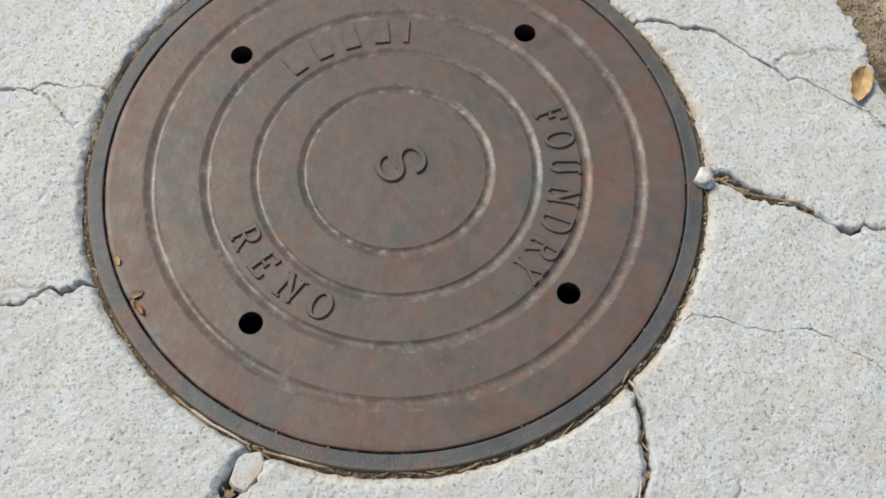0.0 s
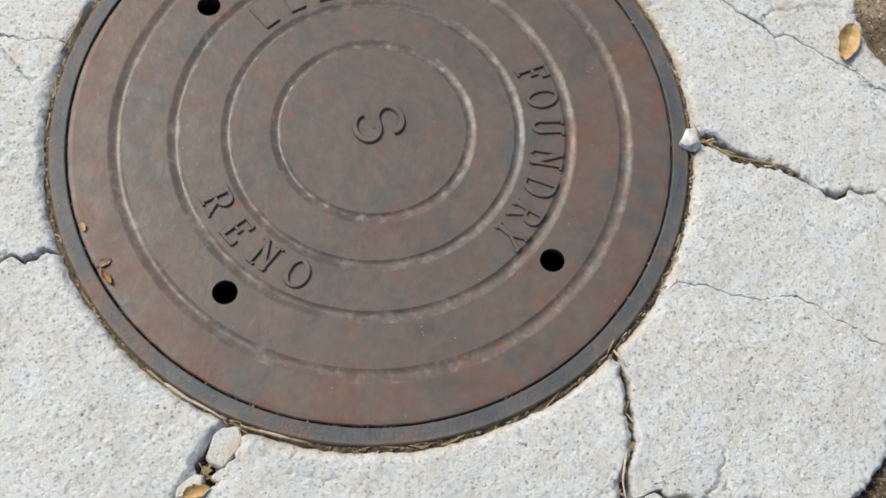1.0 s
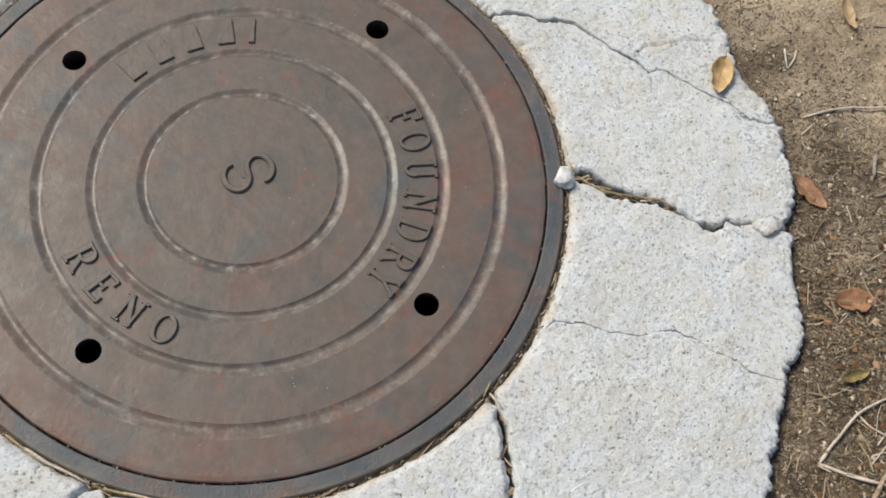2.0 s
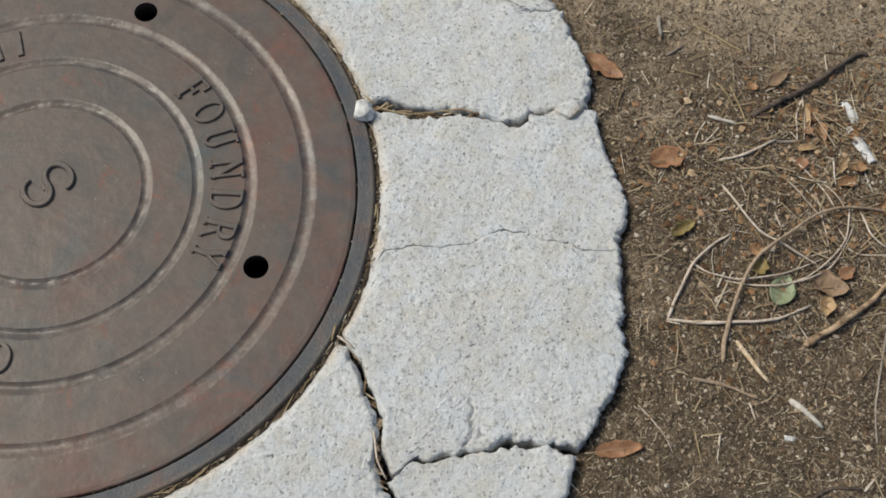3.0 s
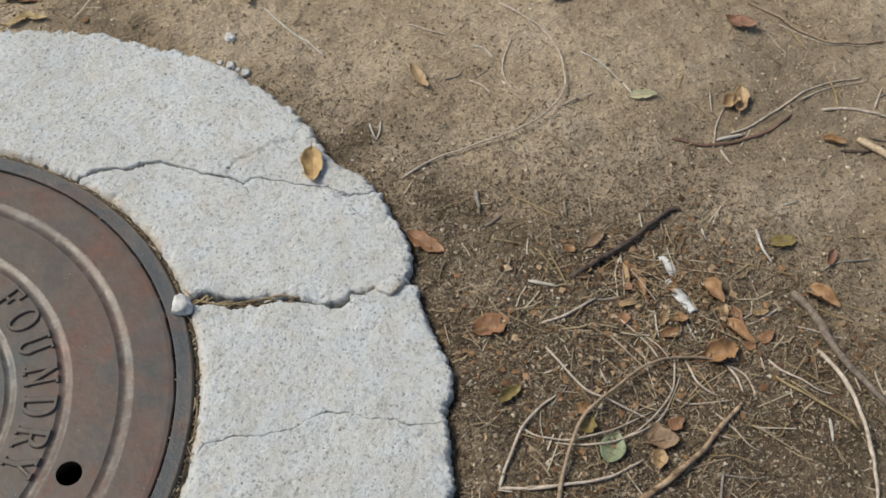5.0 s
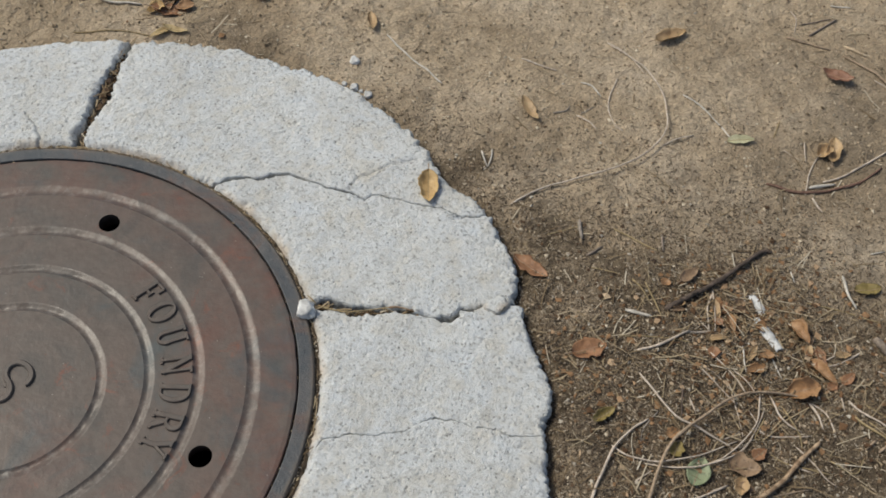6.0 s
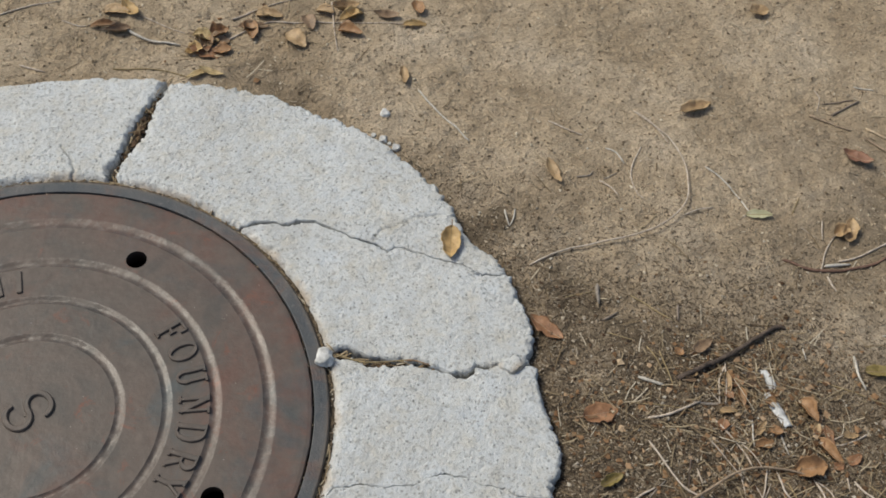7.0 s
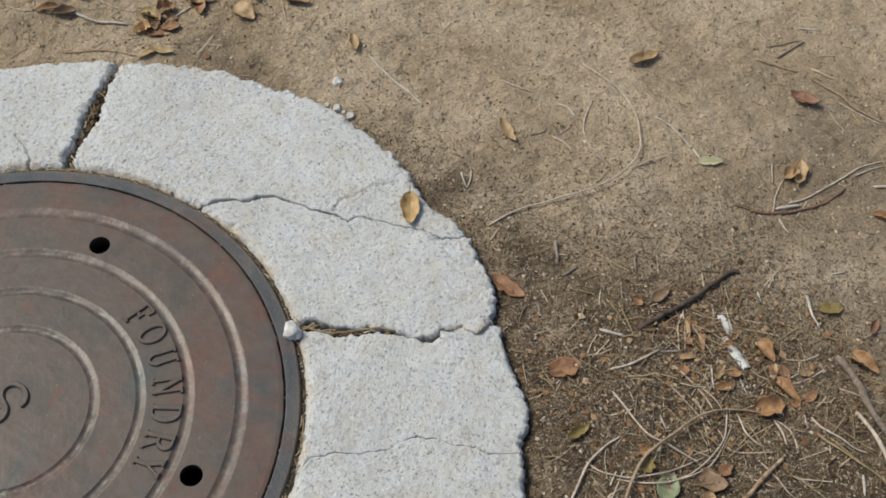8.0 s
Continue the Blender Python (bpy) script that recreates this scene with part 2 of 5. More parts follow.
def mesh_of(name, verts, faces, material, smooth=True):
    me = bpy.data.meshes.new(name)
    me.from_pydata([tuple(v) for v in verts], [], faces)
    me.validate()
    me.materials.append(material)
    if smooth:
        me.polygons.foreach_set("use_smooth", [True] * len(me.polygons))
    me.update()
    return me


def put(name, me, parent=None, label=""):
    ob = new(name, me)
    if parent:
        ob.parent = parent
    return tagged(ob, label)


def part(name, bm, material, parent, label="", smooth=False):
    """One mesh object out of a bmesh, under a thing or a part."""
    me = bpy.data.meshes.new(name)
    bm.to_mesh(me)
    bm.free()
    me.materials.append(material)
    if smooth:
        me.polygons.foreach_set("use_smooth", [True] * len(me.polygons))
    return put(name, me, parent, label)


def revolve(profile, segments=224, closed=True):
    """Vertices and faces of a profile of (radius, height) turned round z."""
    p = np.array(profile)
    a = np.linspace(0, 2 * math.pi, segments, endpoint=False)
    verts = np.stack([np.outer(np.cos(a), p[:, 0]), np.outer(np.sin(a), p[:, 0]), np.tile(p[:, 1], (segments, 1))], -1).reshape(-1, 3)
    k, faces = len(p), []
    for i in range(segments):
        j = (i + 1) % segments
        for m in range(k if closed else k - 1):
            q = (m + 1) % k
            faces.append((i * k + m, j * k + m, j * k + q, i * k + q))
    return verts, faces


# outline of the concrete collar
EDGE_DEG = (-180, -150, -120, -90, -65, -46.5, -43, -41.5, -37, -33, -28, -24.4, -20.7, -18.5, -15.6, -12, -9, -5.8, -4.6, -3, 0, 3.2, 7.3, 10.6,
            15.8, 19, 24, 28.5, 32.3, 36.3, 41, 46.6, 50.5, 57.8, 63.6, 67.7, 75.3, 82.7, 91, 120, 150, 180)
EDGE_R = (0.53, 0.55, 0.57, 0.575, 0.575, 0.576, 0.566, 0.569, 0.577, 0.583, 0.572, 0.567, 0.559, 0.571, 0.569, 0.561, 0.556, 0.557, 0.549, 0.559, 0.564, 0.563, 0.565, 0.557,
          0.541, 0.549, 0.553, 0.554, 0.552, 0.551, 0.546, 0.533, 0.535, 0.521, 0.512, 0.507, 0.505, 0.498, 0.499, 0.51, 0.52, 0.53)


def outer_radius(th):
    deg = (np.degrees(th) + 180) % 360 - 180
    base = np.interp(deg, EDGE_DEG, EDGE_R)
    ragged = np.where((deg > 70) & (deg < 130), 0.3, 1.0) * (1 + 0.6 * vnoise(th * 16, 8.1, 27))
    return base + ragged * (0.0026 * vnoise(th * 38, 1.3, 21) + 0.0019 * vnoise(th * 71 + 3 * vnoise(th * 9, 0.2, 25), 2.1, 22) + 0.0022 * vnoise(th * 190 + 6 * vnoise(th * 13, 0.7, 26), 4.7, 23) + 0.0013 * vnoise(th * 430, 5.9, 24))


def mound(x, y):
    """Height of the soil without its clods."""
    return -0.024 + 0.010 * np.exp(-(((x - 0.68) / 0.16) ** 2 + ((y + 0.2) / 0.16) ** 2))


def soil_height(x, y):
    # washed out beside the collar, and deeper in its cracks
    r = np.hypot(x, y)
    gap = r - outer_radius(np.arctan2(y, x))
    near = np.clip(1.6 - np.hypot(x - 0.5, y) * 0.55, 0.0, 1.0)
    rough = 0.0035 * fractal(x, y, 9, 3, 3) + 0.0018 * fractal(x, y, 48, 4, 11, 0.65)
    return mound(x, y) + rough * near - 0.013 * np.exp(-np.clip(gap, 0, 9) / 0.012) - 0.012 * np.clip(-(gap + 0.008) / 0.03, 0, 1)


# ---- ground ----
def ground():
    def axis(a, b, step):
        mid = np.arange(a, b, step)
        far = np.cumsum(0.02 * 1.42 ** np.arange(34))
        return np.concatenate([a - far[::-1], mid, b + far])

    xs, ys = axis(-0.62, 1.42, 0.005), axis(-0.66, 1.05, 0.005)
    gx, gy = np.meshgrid(xs, ys, indexing="ij")
    gz = soil_height(gx, gy)
    nx, ny = gx.shape
    idx = np.arange(nx * ny).reshape(nx, ny)
    quads = np.stack([idx[:-1, :-1], idx[1:, :-1], idx[1:, 1:], idx[:-1, 1:]], -1).reshape(-1, 4)
    cx = (gx[:-1, :-1] + gx[1:, 1:]).ravel() / 2
    cy = (gy[:-1, :-1] + gy[1:, 1:]).ravel() / 2
    quads = quads[np.hypot(cx, cy) > 0.312]
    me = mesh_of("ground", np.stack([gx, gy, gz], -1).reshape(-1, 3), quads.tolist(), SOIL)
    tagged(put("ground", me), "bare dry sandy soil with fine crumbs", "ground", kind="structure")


ground()


# ---- manhole: shaft, frame, cover ----
verts, faces = revolve([(0.284, -0.098), (0.284, -0.9), (0.005, -0.9)], 64, False)
tagged(put("shaft", mesh_of("shaft", verts, faces, PIT)), "round shaft below the iron cover, its shade painted near-black", "shaft", kind="structure")

rim = tagged(new("manhole_surround"), "blue-grey iron ring set in concrete, rust specks", "iron ring")
verts, faces = revolve([(0.3026, -0.0335), (0.3026, -0.004), (0.3029, -0.0012), (0.3033, -0.0002), (0.3040, 0.0), (0.3044, 0.0), (0.3172, 0.0), (0.3177, 0.0), (0.3188, -0.0008), (0.3197, -0.0035), (0.3197, -0.0050), (0.3197, -0.0335)])
verts = np.array(verts)
verts[:, 2] += np.where(verts[:, 2] > -0.02, 0.0004 * fractal(verts[:, 0], verts[:, 1], 16, 2, 5), 0.0)
put("flange", mesh_of("flange", verts, faces, FRAME_IRON), rim)
verts, faces = revolve([(0.272, -0.0338), (0.3205, -0.0338), (0.3205, -0.10), (0.272, -0.10)])
put("ledge", mesh_of("ledge", verts, faces, FRAME_IRON), rim)

HOLES = [(math.radians(a), 0.2225) for a in (142.9, 53.4, -37.0, -126.5)]


GROOVES = ((0.0980, 0.0058), (0.1470, 0.0058), (0.1985, 0.0066), (0.2555, 0.0074))
THICK = -0.030


def bored(me):
    """The mesh with the four lifting holes bored through, wider below."""
    blank = new("blank", me)
    bm = bmesh.new()
    for a, r in HOLES:
        bmesh.ops.create_cone(bm, cap_ends=True, segments=40, radius1=0.0230, radius2=0.0010, depth=0.09,
                              matrix=Matrix.Translation((r * math.cos(a), r * math.sin(a), 0.0)))
    tool_mesh = bpy.data.meshes.new("bore")
    bm.to_mesh(tool_mesh)
    bm.free()
    tool = new("bore", tool_mesh)
    mod = blank.modifiers.new("bore", "BOOLEAN")
    mod.operation, mod.object, mod.solver = "DIFFERENCE", tool, "EXACT"
    out = bpy.data.meshes.new_from_object(blank.evaluated_get(bpy.context.evaluated_depsgraph_get()))
    for ob in (blank, tool):
        bpy.data.objects.remove(ob)
    out.name = "band"
    if not out.materials:
        out.materials.append(IRON)
    return out


cover = tagged(new("manhole_cover"), "round brown cast-iron cover with ring grooves and raised letters", "manhole cover")
inner = 0.0008
for radius, width in GROOVES + ((0.3004, 0.0),):
    outer = radius - width
    if width:
        v, f = revolve([(inner, 0.0), (outer, 0.0), (outer, THICK), (inner, THICK)])
    else:
        v, f = revolve([(inner, 0.0), (0.2960, 0.0), (0.3000, -0.0004), (0.3011, -0.0016), (0.3011, THICK), (inner, THICK)])
    if not width:
        v = np.array(v)
        rim_turn = np.arctan2(v[:, 1], v[:, 0])
        worn_rim = (np.hypot(v[:, 0], v[:, 1]) > 0.297) * (1 + 0.0016 * vnoise(rim_turn * 24, 0.3, 17) + 0.0012 * vnoise(rim_turn * 90, 0.6, 18)) + (np.hypot(v[:, 0], v[:, 1]) <= 0.297)
        v[:, :2] *= worn_rim[:, None]
    me = mesh_of("band", v, f, IRON, False)
    put("band" if inner > 0.01 else "centre_disc", bored(me) if inner < 0.2225 < outer else me, cover)
    inner = radius + width
for radius, width in GROOVES:
    turns = np.linspace(-1, 1, 17)
    # steep on the inner side, easing out towards the rim
    prof = [(radius + width * q, -0.0017 * math.sin(math.pi * ((q + 1) / 2) ** 0.72) ** 1.5) for q in turns]
    v, f = revolve(prof, 224, False)
    below, more = revolve([(radius - width, -0.004), (radius + width, -0.004), (radius + width, THICK), (radius - width, THICK)])
    f = f + [tuple(k + len(v) for k in face) for face in more]
    v = np.vstack([v, below])
    ang = np.arctan2(v[:, 1], v[:, 0])
    low = np.clip(-v[:, 2] / 0.0017, 0, 1) * (v[:, 2] > -0.003)
    v[:, 2] += low * (0.0006 * vnoise(ang * 14, radius * 90, 4) + 0.0003 * vnoise(ang * 60, radius * 900, 9))
    put("groove", mesh_of("groove", v, f, IRON_WORN_GLINT), cover, "shallow ring groove with pale dust and painted glints")

# strokes of each letter in a unit box: two ends and half the width; then arcs: centre, radii, start and end in turns, half widths at the side and at the ends
STROKES = {
    "F": (((0.24, 0), (0.24, 1), 0.10), ((0.06, 0.035), (0.46, 0.035), 0.035), ((0.06, 0.965), (0.92, 0.965), 0.035), ((0.90, 0.74), (0.93, 0.97), 0.045), ((0.24, 0.52), (0.66, 0.52), 0.04), ((0.66, 0.40), (0.66, 0.64), 0.04)),
    "E": (((0.24, 0), (0.24, 1), 0.10), ((0.06, 0.035), (0.94, 0.035), 0.04), ((0.06, 0.965), (0.90, 0.965), 0.035), ((0.88, 0.76), (0.91, 0.97), 0.045), ((0.92, 0.25), (0.95, 0.03), 0.045), ((0.24, 0.52), (0.66, 0.52), 0.04), ((0.66, 0.40), (0.66, 0.64), 0.04)),
    "N": (((0.20, 0), (0.20, 1), 0.055), ((0.82, 0), (0.82, 1), 0.055), ((0.19, 0.96), (0.83, 0.04), 0.10), ((0.02, 0.965), (0.32, 0.965), 0.035), ((0.03, 0.035), (0.37, 0.035), 0.035), ((0.65, 0.965), (0.99, 0.965), 0.035)),
    "R": (((0.24, 0), (0.24, 1), 0.10), ((0.06, 0.035), (0.44, 0.035), 0.035), ((0.06, 0.965), (0.50, 0.965), 0.035), ((0.24, 0.49), (0.50, 0.49), 0.035), ((0.48, 0.49), (0.84, 0.04), 0.095), ((0.78, 0.035), (1.0, 0.035), 0.035)),
    "D": (((0.22, 0), (0.22, 1), 0.10), ((0.05, 0.035), (0.50, 0.035), 0.035), ((0.05, 0.965), (0.50, 0.965), 0.035)),
    "U": (((0.22, 0.34), (0.22, 1), 0.10), ((0.80, 0.34), (0.80, 1), 0.055), ((0.04, 0.965), (0.42, 0.965), 0.035), ((0.62, 0.965), (0.97, 0.965), 0.035)),
    "Y": (((0.17, 0.96), (0.51, 0.44), 0.10), ((0.85, 0.96), (0.51, 0.44), 0.055), ((0.51, 0.0), (0.51, 0.50), 0.09), ((0.0, 0.965), (0.36, 0.965), 0.035), ((0.68, 0.965), (1.0, 0.965), 0.035), ((0.31, 0.035), (0.71, 0.035), 0.035)),
    "O": ()}
ARCS = {"R": ((0.50, 0.727, 0.30, 0.238, -0.25, 0.25, 0.10, 0.035),), "D": ((0.48, 0.5, 0.40, 0.465, -0.25, 0.25, 0.10, 0.035),),
        "U": ((0.51, 0.34, 0.29, 0.30, 0.5, 1.0, 0.08, 0.05),), "O": ((0.5, 0.5, 0.40, 0.455, 0.0, 1.0, 0.11, 0.045),)}


def letter(char, width, height, relief=0.0029):
    """A raised cast roman letter with serifs and sloping sides, centred on its own middle, its top along +y."""
    bm = bmesh.new()

    def ribbon(line, halves, top, closed=False):
        rows = []
        n = len(line)
        for i, (p, half) in enumerate(zip(line, halves)):
            ahead = line[(i + 1) % n if closed else min(i + 1, n - 1)]
            back = line[i - 1 if closed else max(i - 1, 0)]
            side = Vector((back.y - ahead.y, ahead.x - back.x)).normalized()
            rows.append([bm.verts.new((*(p + side * (half * k + d)), z)) for k, d, z in ((-1, -0.0006, -0.0006), (-1, -0.0001, top * 0.8), (-0.75, 0, top), (0.75, 0, top), (1, 0.0001, top * 0.8), (1, 0.0006, -0.0006))])
        for one, two in zip(rows, rows[1:] + (rows[:1] if closed else [])):
            for k in range(5):
                bm.faces.new((one[k], one[k + 1], two[k + 1], two[k]))
        if not closed:
            bm.faces.new(rows[0][::-1])
            bm.faces.new(rows[-1])

    def at(px, py):
        return Vector(((px - 0.5) * width, (py - 0.5) * height))

    for i, (a, b, half) in enumerate(STROKES[char]):
        ribbon([at(*a), at(*b)], [1.18 * half * (height if half < 0.05 and a[1] == b[1] else width)] * 2, relief - 0.00008 * i)
    for i, (cx, cy, rx, ry, t0, t1, side, end) in enumerate(ARCS.get(char, ())):
        closed, turns = t1 - t0 == 1.0, np.linspace(t0, t1, 25)
        turns = 2 * math.pi * (turns[:-1] if closed else turns)
        ribbon([at(cx + rx * math.cos(q), cy + ry * math.sin(q)) for q in turns], [1.18 * width * (end + (side - end) * abs(math.cos(q))) for q in turns], relief - 0.00005, closed)
    bmesh.ops.recalc_face_normals(bm, faces=bm.faces[:])
    return bm


def set_round(ob, radius, degrees, inward):
    """Stand a letter on the circle, its top outward or inward."""
    a = math.radians(degrees)
    ob.matrix_basis = pose(radius * math.cos(a), radius * math.sin(a), 0.0, 0, 0, degrees + (90 if inward else -90))


for char, degrees in zip("FOUNDRY", (24.2, 14.4, 3.6, -8.2, -18.8, -29.5, -38.5)):
    set_round(part("raised_letter", letter(char, 0.0195 if char == "F" else 0.0225, 0.0325), IRON, cover, "cast letter " + char), 0.1755, degrees, False)
for char, degrees in zip("RENO", (-149.8, -137.6, -125.0, -112.9)):
    set_round(part("raised_letter", letter(char, 0.0205 if char == "E" else 0.0235, 0.0295), IRON, cover, "cast letter " + char), 0.1710, degrees, True)


def cast_s(wide, tall, stroke, relief):
    """The large S: a round-topped stroke along two open bowls."""
    path = [(math.cos(q) * wide, tall + math.sin(q) * tall) for q in np.linspace(-0.10, 1.5 * math.pi, 26)]
    path += [(math.cos(q) * wide, -tall + math.sin(q) * tall) for q in np.linspace(0.5 * math.pi, -math.pi - 0.10, 26)][1:]
    bm, rows = bmesh.new(), []
    for i, (x, y) in enumerate(path):
        along = Vector(path[min(i + 1, len(path) - 1)]) - Vector(path[max(i - 1, 0)])
        side = Vector((-along.y, along.x)).normalized()
        thick = stroke * (1.0 if 0 < i < len(path) - 1 else 0.8)
        rows.append([bm.verts.new((x + side.x * thick * u, y + side.y * thick * u, h * relief - 0.0005 * (h == 0)))
                     for u, h in ((-1, 0), (-0.92, 0.6), (-0.6, 1), (0.6, 1), (0.92, 0.6), (1, 0))])
    for one, two in zip(rows, rows[1:]):
        for k in range(5):
            bm.faces.new((one[k], one[k + 1], two[k + 1], two[k]))
    bm.faces.new(rows[0][::-1])
    bm.faces.new(rows[-1])
    bmesh.ops.recalc_face_normals(bm, faces=bm.faces[:])
    return bm


crest = part("raised_letter", cast_s(0.0150, 0.0122, 0.0034, 0.0034), IRON, cover, "cast letter S")
crest.matrix_basis = pose(0.004, 0.0055, 0.0, 0, 0, -66)
for degrees in (133.4, 121.9, 110.5, 98.8, 89.6):
    bm = bmesh.new()
    bmesh.ops.create_cube(bm, size=1.0, matrix=Matrix.Translation((0, 0, 0.0008)) @ Matrix.Diagonal((0.0062 if degrees == 89.6 else 0.017, 0.030, 0.0034, 1)))
    bmesh.ops.bevel(bm, geom=bm.edges[:], offset=0.0006, segments=2, affect="EDGES")
    set_round(part("name_bar", bm, IRON, cover, "plain raised bar"), 0.1735, degrees, False)


# ---- concrete collar, broken into slabs ----
def inner_radius(th):
    return 0.3240 + 0.0018 * vnoise(th * 7, 0.4, 31) + 0.0012 * vnoise(th * 45, 0.9, 32)


class Crack:
    """A crack running outward: its angle and its gap along the radius."""

    def __init__(self, points, gaps, jag=1.0, seed=0):
        self.points, self.gaps, self.jag, self.seed = np.array(points, float), np.array(gaps, float), jag, seed
        # radii are stored as if the collar were evenly wide
        reach = outer_radius(np.radians(self.points[:, 1])) - 0.324
        self.points[:, 0] = 0.326 + (self.points[:, 0] - 0.324) / reach * 0.234

    def angle(self, r):
        th = np.radians(np.interp(r, self.points[:, 0], self.points[:, 1]))
        shift = 0.0014 * vnoise(r * 75, 0.5, 41 + self.seed) + 0.0012 * vnoise(r * 190, 0.5, 51 + self.seed) + 0.0009 * vnoise(r * 410, 1.5, 55 + self.seed)
        return th + self.jag * shift / r

    def side(self, r, sign):
        gap = np.interp(r, self.gaps[:, 0], self.gaps[:, 1]) * 0.001
        gap = gap + np.minimum(0.6 * gap, 0.0022) * vnoise(r * 60, 7.7, 65 + self.seed)
        rag = np.minimum(0.5 * gap, 0.0022) * vnoise(r * 160, 3.0 + sign, 61 + self.seed) + np.minimum(0.35 * gap, 0.0008) * vnoise(r * 400, 5.0 + sign, 63 + self.seed)
        return self.angle(r) + sign * (gap / 2 + rag) / r


CRACK_EAST = Crack([(0.330, 1.4), (0.350, 0.4), (0.366, -1.5), (0.385, -2.2), (0.411, -2.7), (0.440, -4.3), (0.464, -6.0), (0.474, -6.0), (0.487, -4.9), (0.511, -4.9), (0.56, -5.2)],
                   [(0.33, 12), (0.35, 13), (0.38, 9), (0.42, 5), (0.45, 3.0), (0.468, 5), (0.49, 3.5), (0.52, 1.8), (0.56, 3)], 1.0, 1)
SOUTH_EAST_POINTS = [(0.324, -43.4), (0.343, -44.7), (0.361, -47.1), (0.385, -49.5), (0.402, -51.8), (0.416, -54.8), (0.433, -56.5), (0.50, -59), (0.58, -61)]
CRACK_SOUTH_EAST = Crack(SOUTH_EAST_POINTS,
                         [(0.32, 7), (0.34, 5), (0.36, 7), (0.40, 8), (0.42, 8), (0.44, 5), (0.58, 5)], 0.8, 2)
BRANCH_POINTS = [(0.437, -55.6), (0.443, -52.2), (0.452, -51.9), (0.462, -50.5), (0.479, -48.5), (0.489, -47.7), (0.503, -45.6), (0.521, -44.6), (0.539, -43.5), (0.58, -42.4)]
BRANCH = Crack(BRANCH_POINTS,
               [(0.437, 2), (0.45, 2.5), (0.47, 3.5), (0.50, 4), (0.53, 3), (0.545, 5), (0.58, 3)], 1.0, 3)
JOINED = Crack(np.vstack([SOUTH_EAST_POINTS[:6], BRANCH_POINTS]), np.vstack([CRACK_SOUTH_EAST.gaps[:5], BRANCH.gaps[1:]]), 0.8, 2)
CRACK_NORTH = Crack([(0.324, 69.4), (0.345, 69.8), (0.369, 68.9), (0.397, 68.4), (0.416, 68.1), (0.440, 67.9), (0.474, 67.4), (0.52, 66.4)],
                    [(0.32, 13), (0.345, 11), (0.37, 10), (0.40, 16), (0.43, 19), (0.46, 16), (0.49, 11), (0.52, 8)], 1.0, 4)
HAIR_NORTH_EAST = Crack([(0.326, 38.3), (0.355, 35.4), (0.365, 32.7), (0.395, 29.7), (0.405, 26.6), (0.414, 23.6), (0.430, 20.6), (0.444, 17.8), (0.464, 16.8), (0.485, 14.2), (0.510, 11.5), (0.530, 8.5), (0.552, 7.8), (0.566, 7.6)],
                        [(0.32, 2.6), (0.36, 4.0), (0.43, 3.6), (0.455, 2.0), (0.50, 1.3), (0.56, 1.0)], 1.6, 5)
HAIR_EAST = Crack([(0.320, -30.8), (0.329, -29.4), (0.337, -26.8), (0.358, -25.1), (0.390, -24.5), (0.416, -23.5), (0.435, -21.7), (0.450, -20.9), (0.469, -21.1), (0.487, -21.7), (0.514, -21.7), (0.525, -22.4), (0.56, -22.0)],
                  [(0.32, 1.3), (0.40, 0.9), (0.45, 1.1), (0.48, 0.7), (0.57, 0.9)], 1.0, 6)
CRACK_WEST = Crack([(0.325, 165.2), (0.348, 165.3), (0.361, 166.5), (0.380, 166.7), (0.399, 167.2), (0.404, 168.4), (0.441, 169.4), (0.55, 172)], [(0.32, 1.8), (0.36, 1.2), (0.385, 0.8), (0.41, 3.0), (0.55, 3)], 1.0, 7)
CRACK_SOUTH_WEST = Crack([(0.325, -153.4), (0.335, -154.5), (0.357, -154.3), (0.365, -155.7), (0.379, -155.6), (0.397, -154.9), (0.416, -156.0), (0.55, -160)], [(0.32, 2.5), (0.355, 4.0), (0.38, 2.2), (0.42, 2.6), (0.55, 3)], 1.0, 8)
CRACK_SOUTH = Crack([(0.325, -109.7), (0.352, -110.8), (0.374, -111.1), (0.395, -111.7), (0.56, -113)], [(0.325, 20), (0.345, 27), (0.36, 24), (0.38, 19), (0.40, 16), (0.44, 12), (0.58, 8)], 0.8, 9)


# fine cracks that run out within a slab: width in millimetres, then places along them
HAIRS = (
    (1.6, (0.409, 0.153), (0.425, 0.168), (0.440, 0.168), (0.468, 0.178), (0.508, 0.176)),
    (1.9, (0.060, 0.374), (0.069, 0.348), (0.072, 0.334), (0.068, 0.317)),
    (2.2, (0.336, -0.314), (0.335, -0.324), (0.328, -0.331), (0.329, -0.341), (0.318, -0.352)),
    (1.3, (0.331, -0.330), (0.337, -0.339), (0.330, -0.350)),
    (0.8, (0.363, -0.205), (0.367, -0.232), (0.364, -0.259), (0.359, -0.302)),
    (1.9, (-0.398, 0.079), (-0.380, 0.074), (-0.367, 0.057), (-0.343, 0.034)),
    (1.5, (-0.378, -0.153), (-0.351, -0.151), (-0.331, -0.149)),
    (0.8, (0.436, -0.075), (0.430, -0.096), (0.414, -0.112)),
    (1.4, (-0.060, -0.345), (-0.030, -0.352), (-0.012, -0.349)),
)


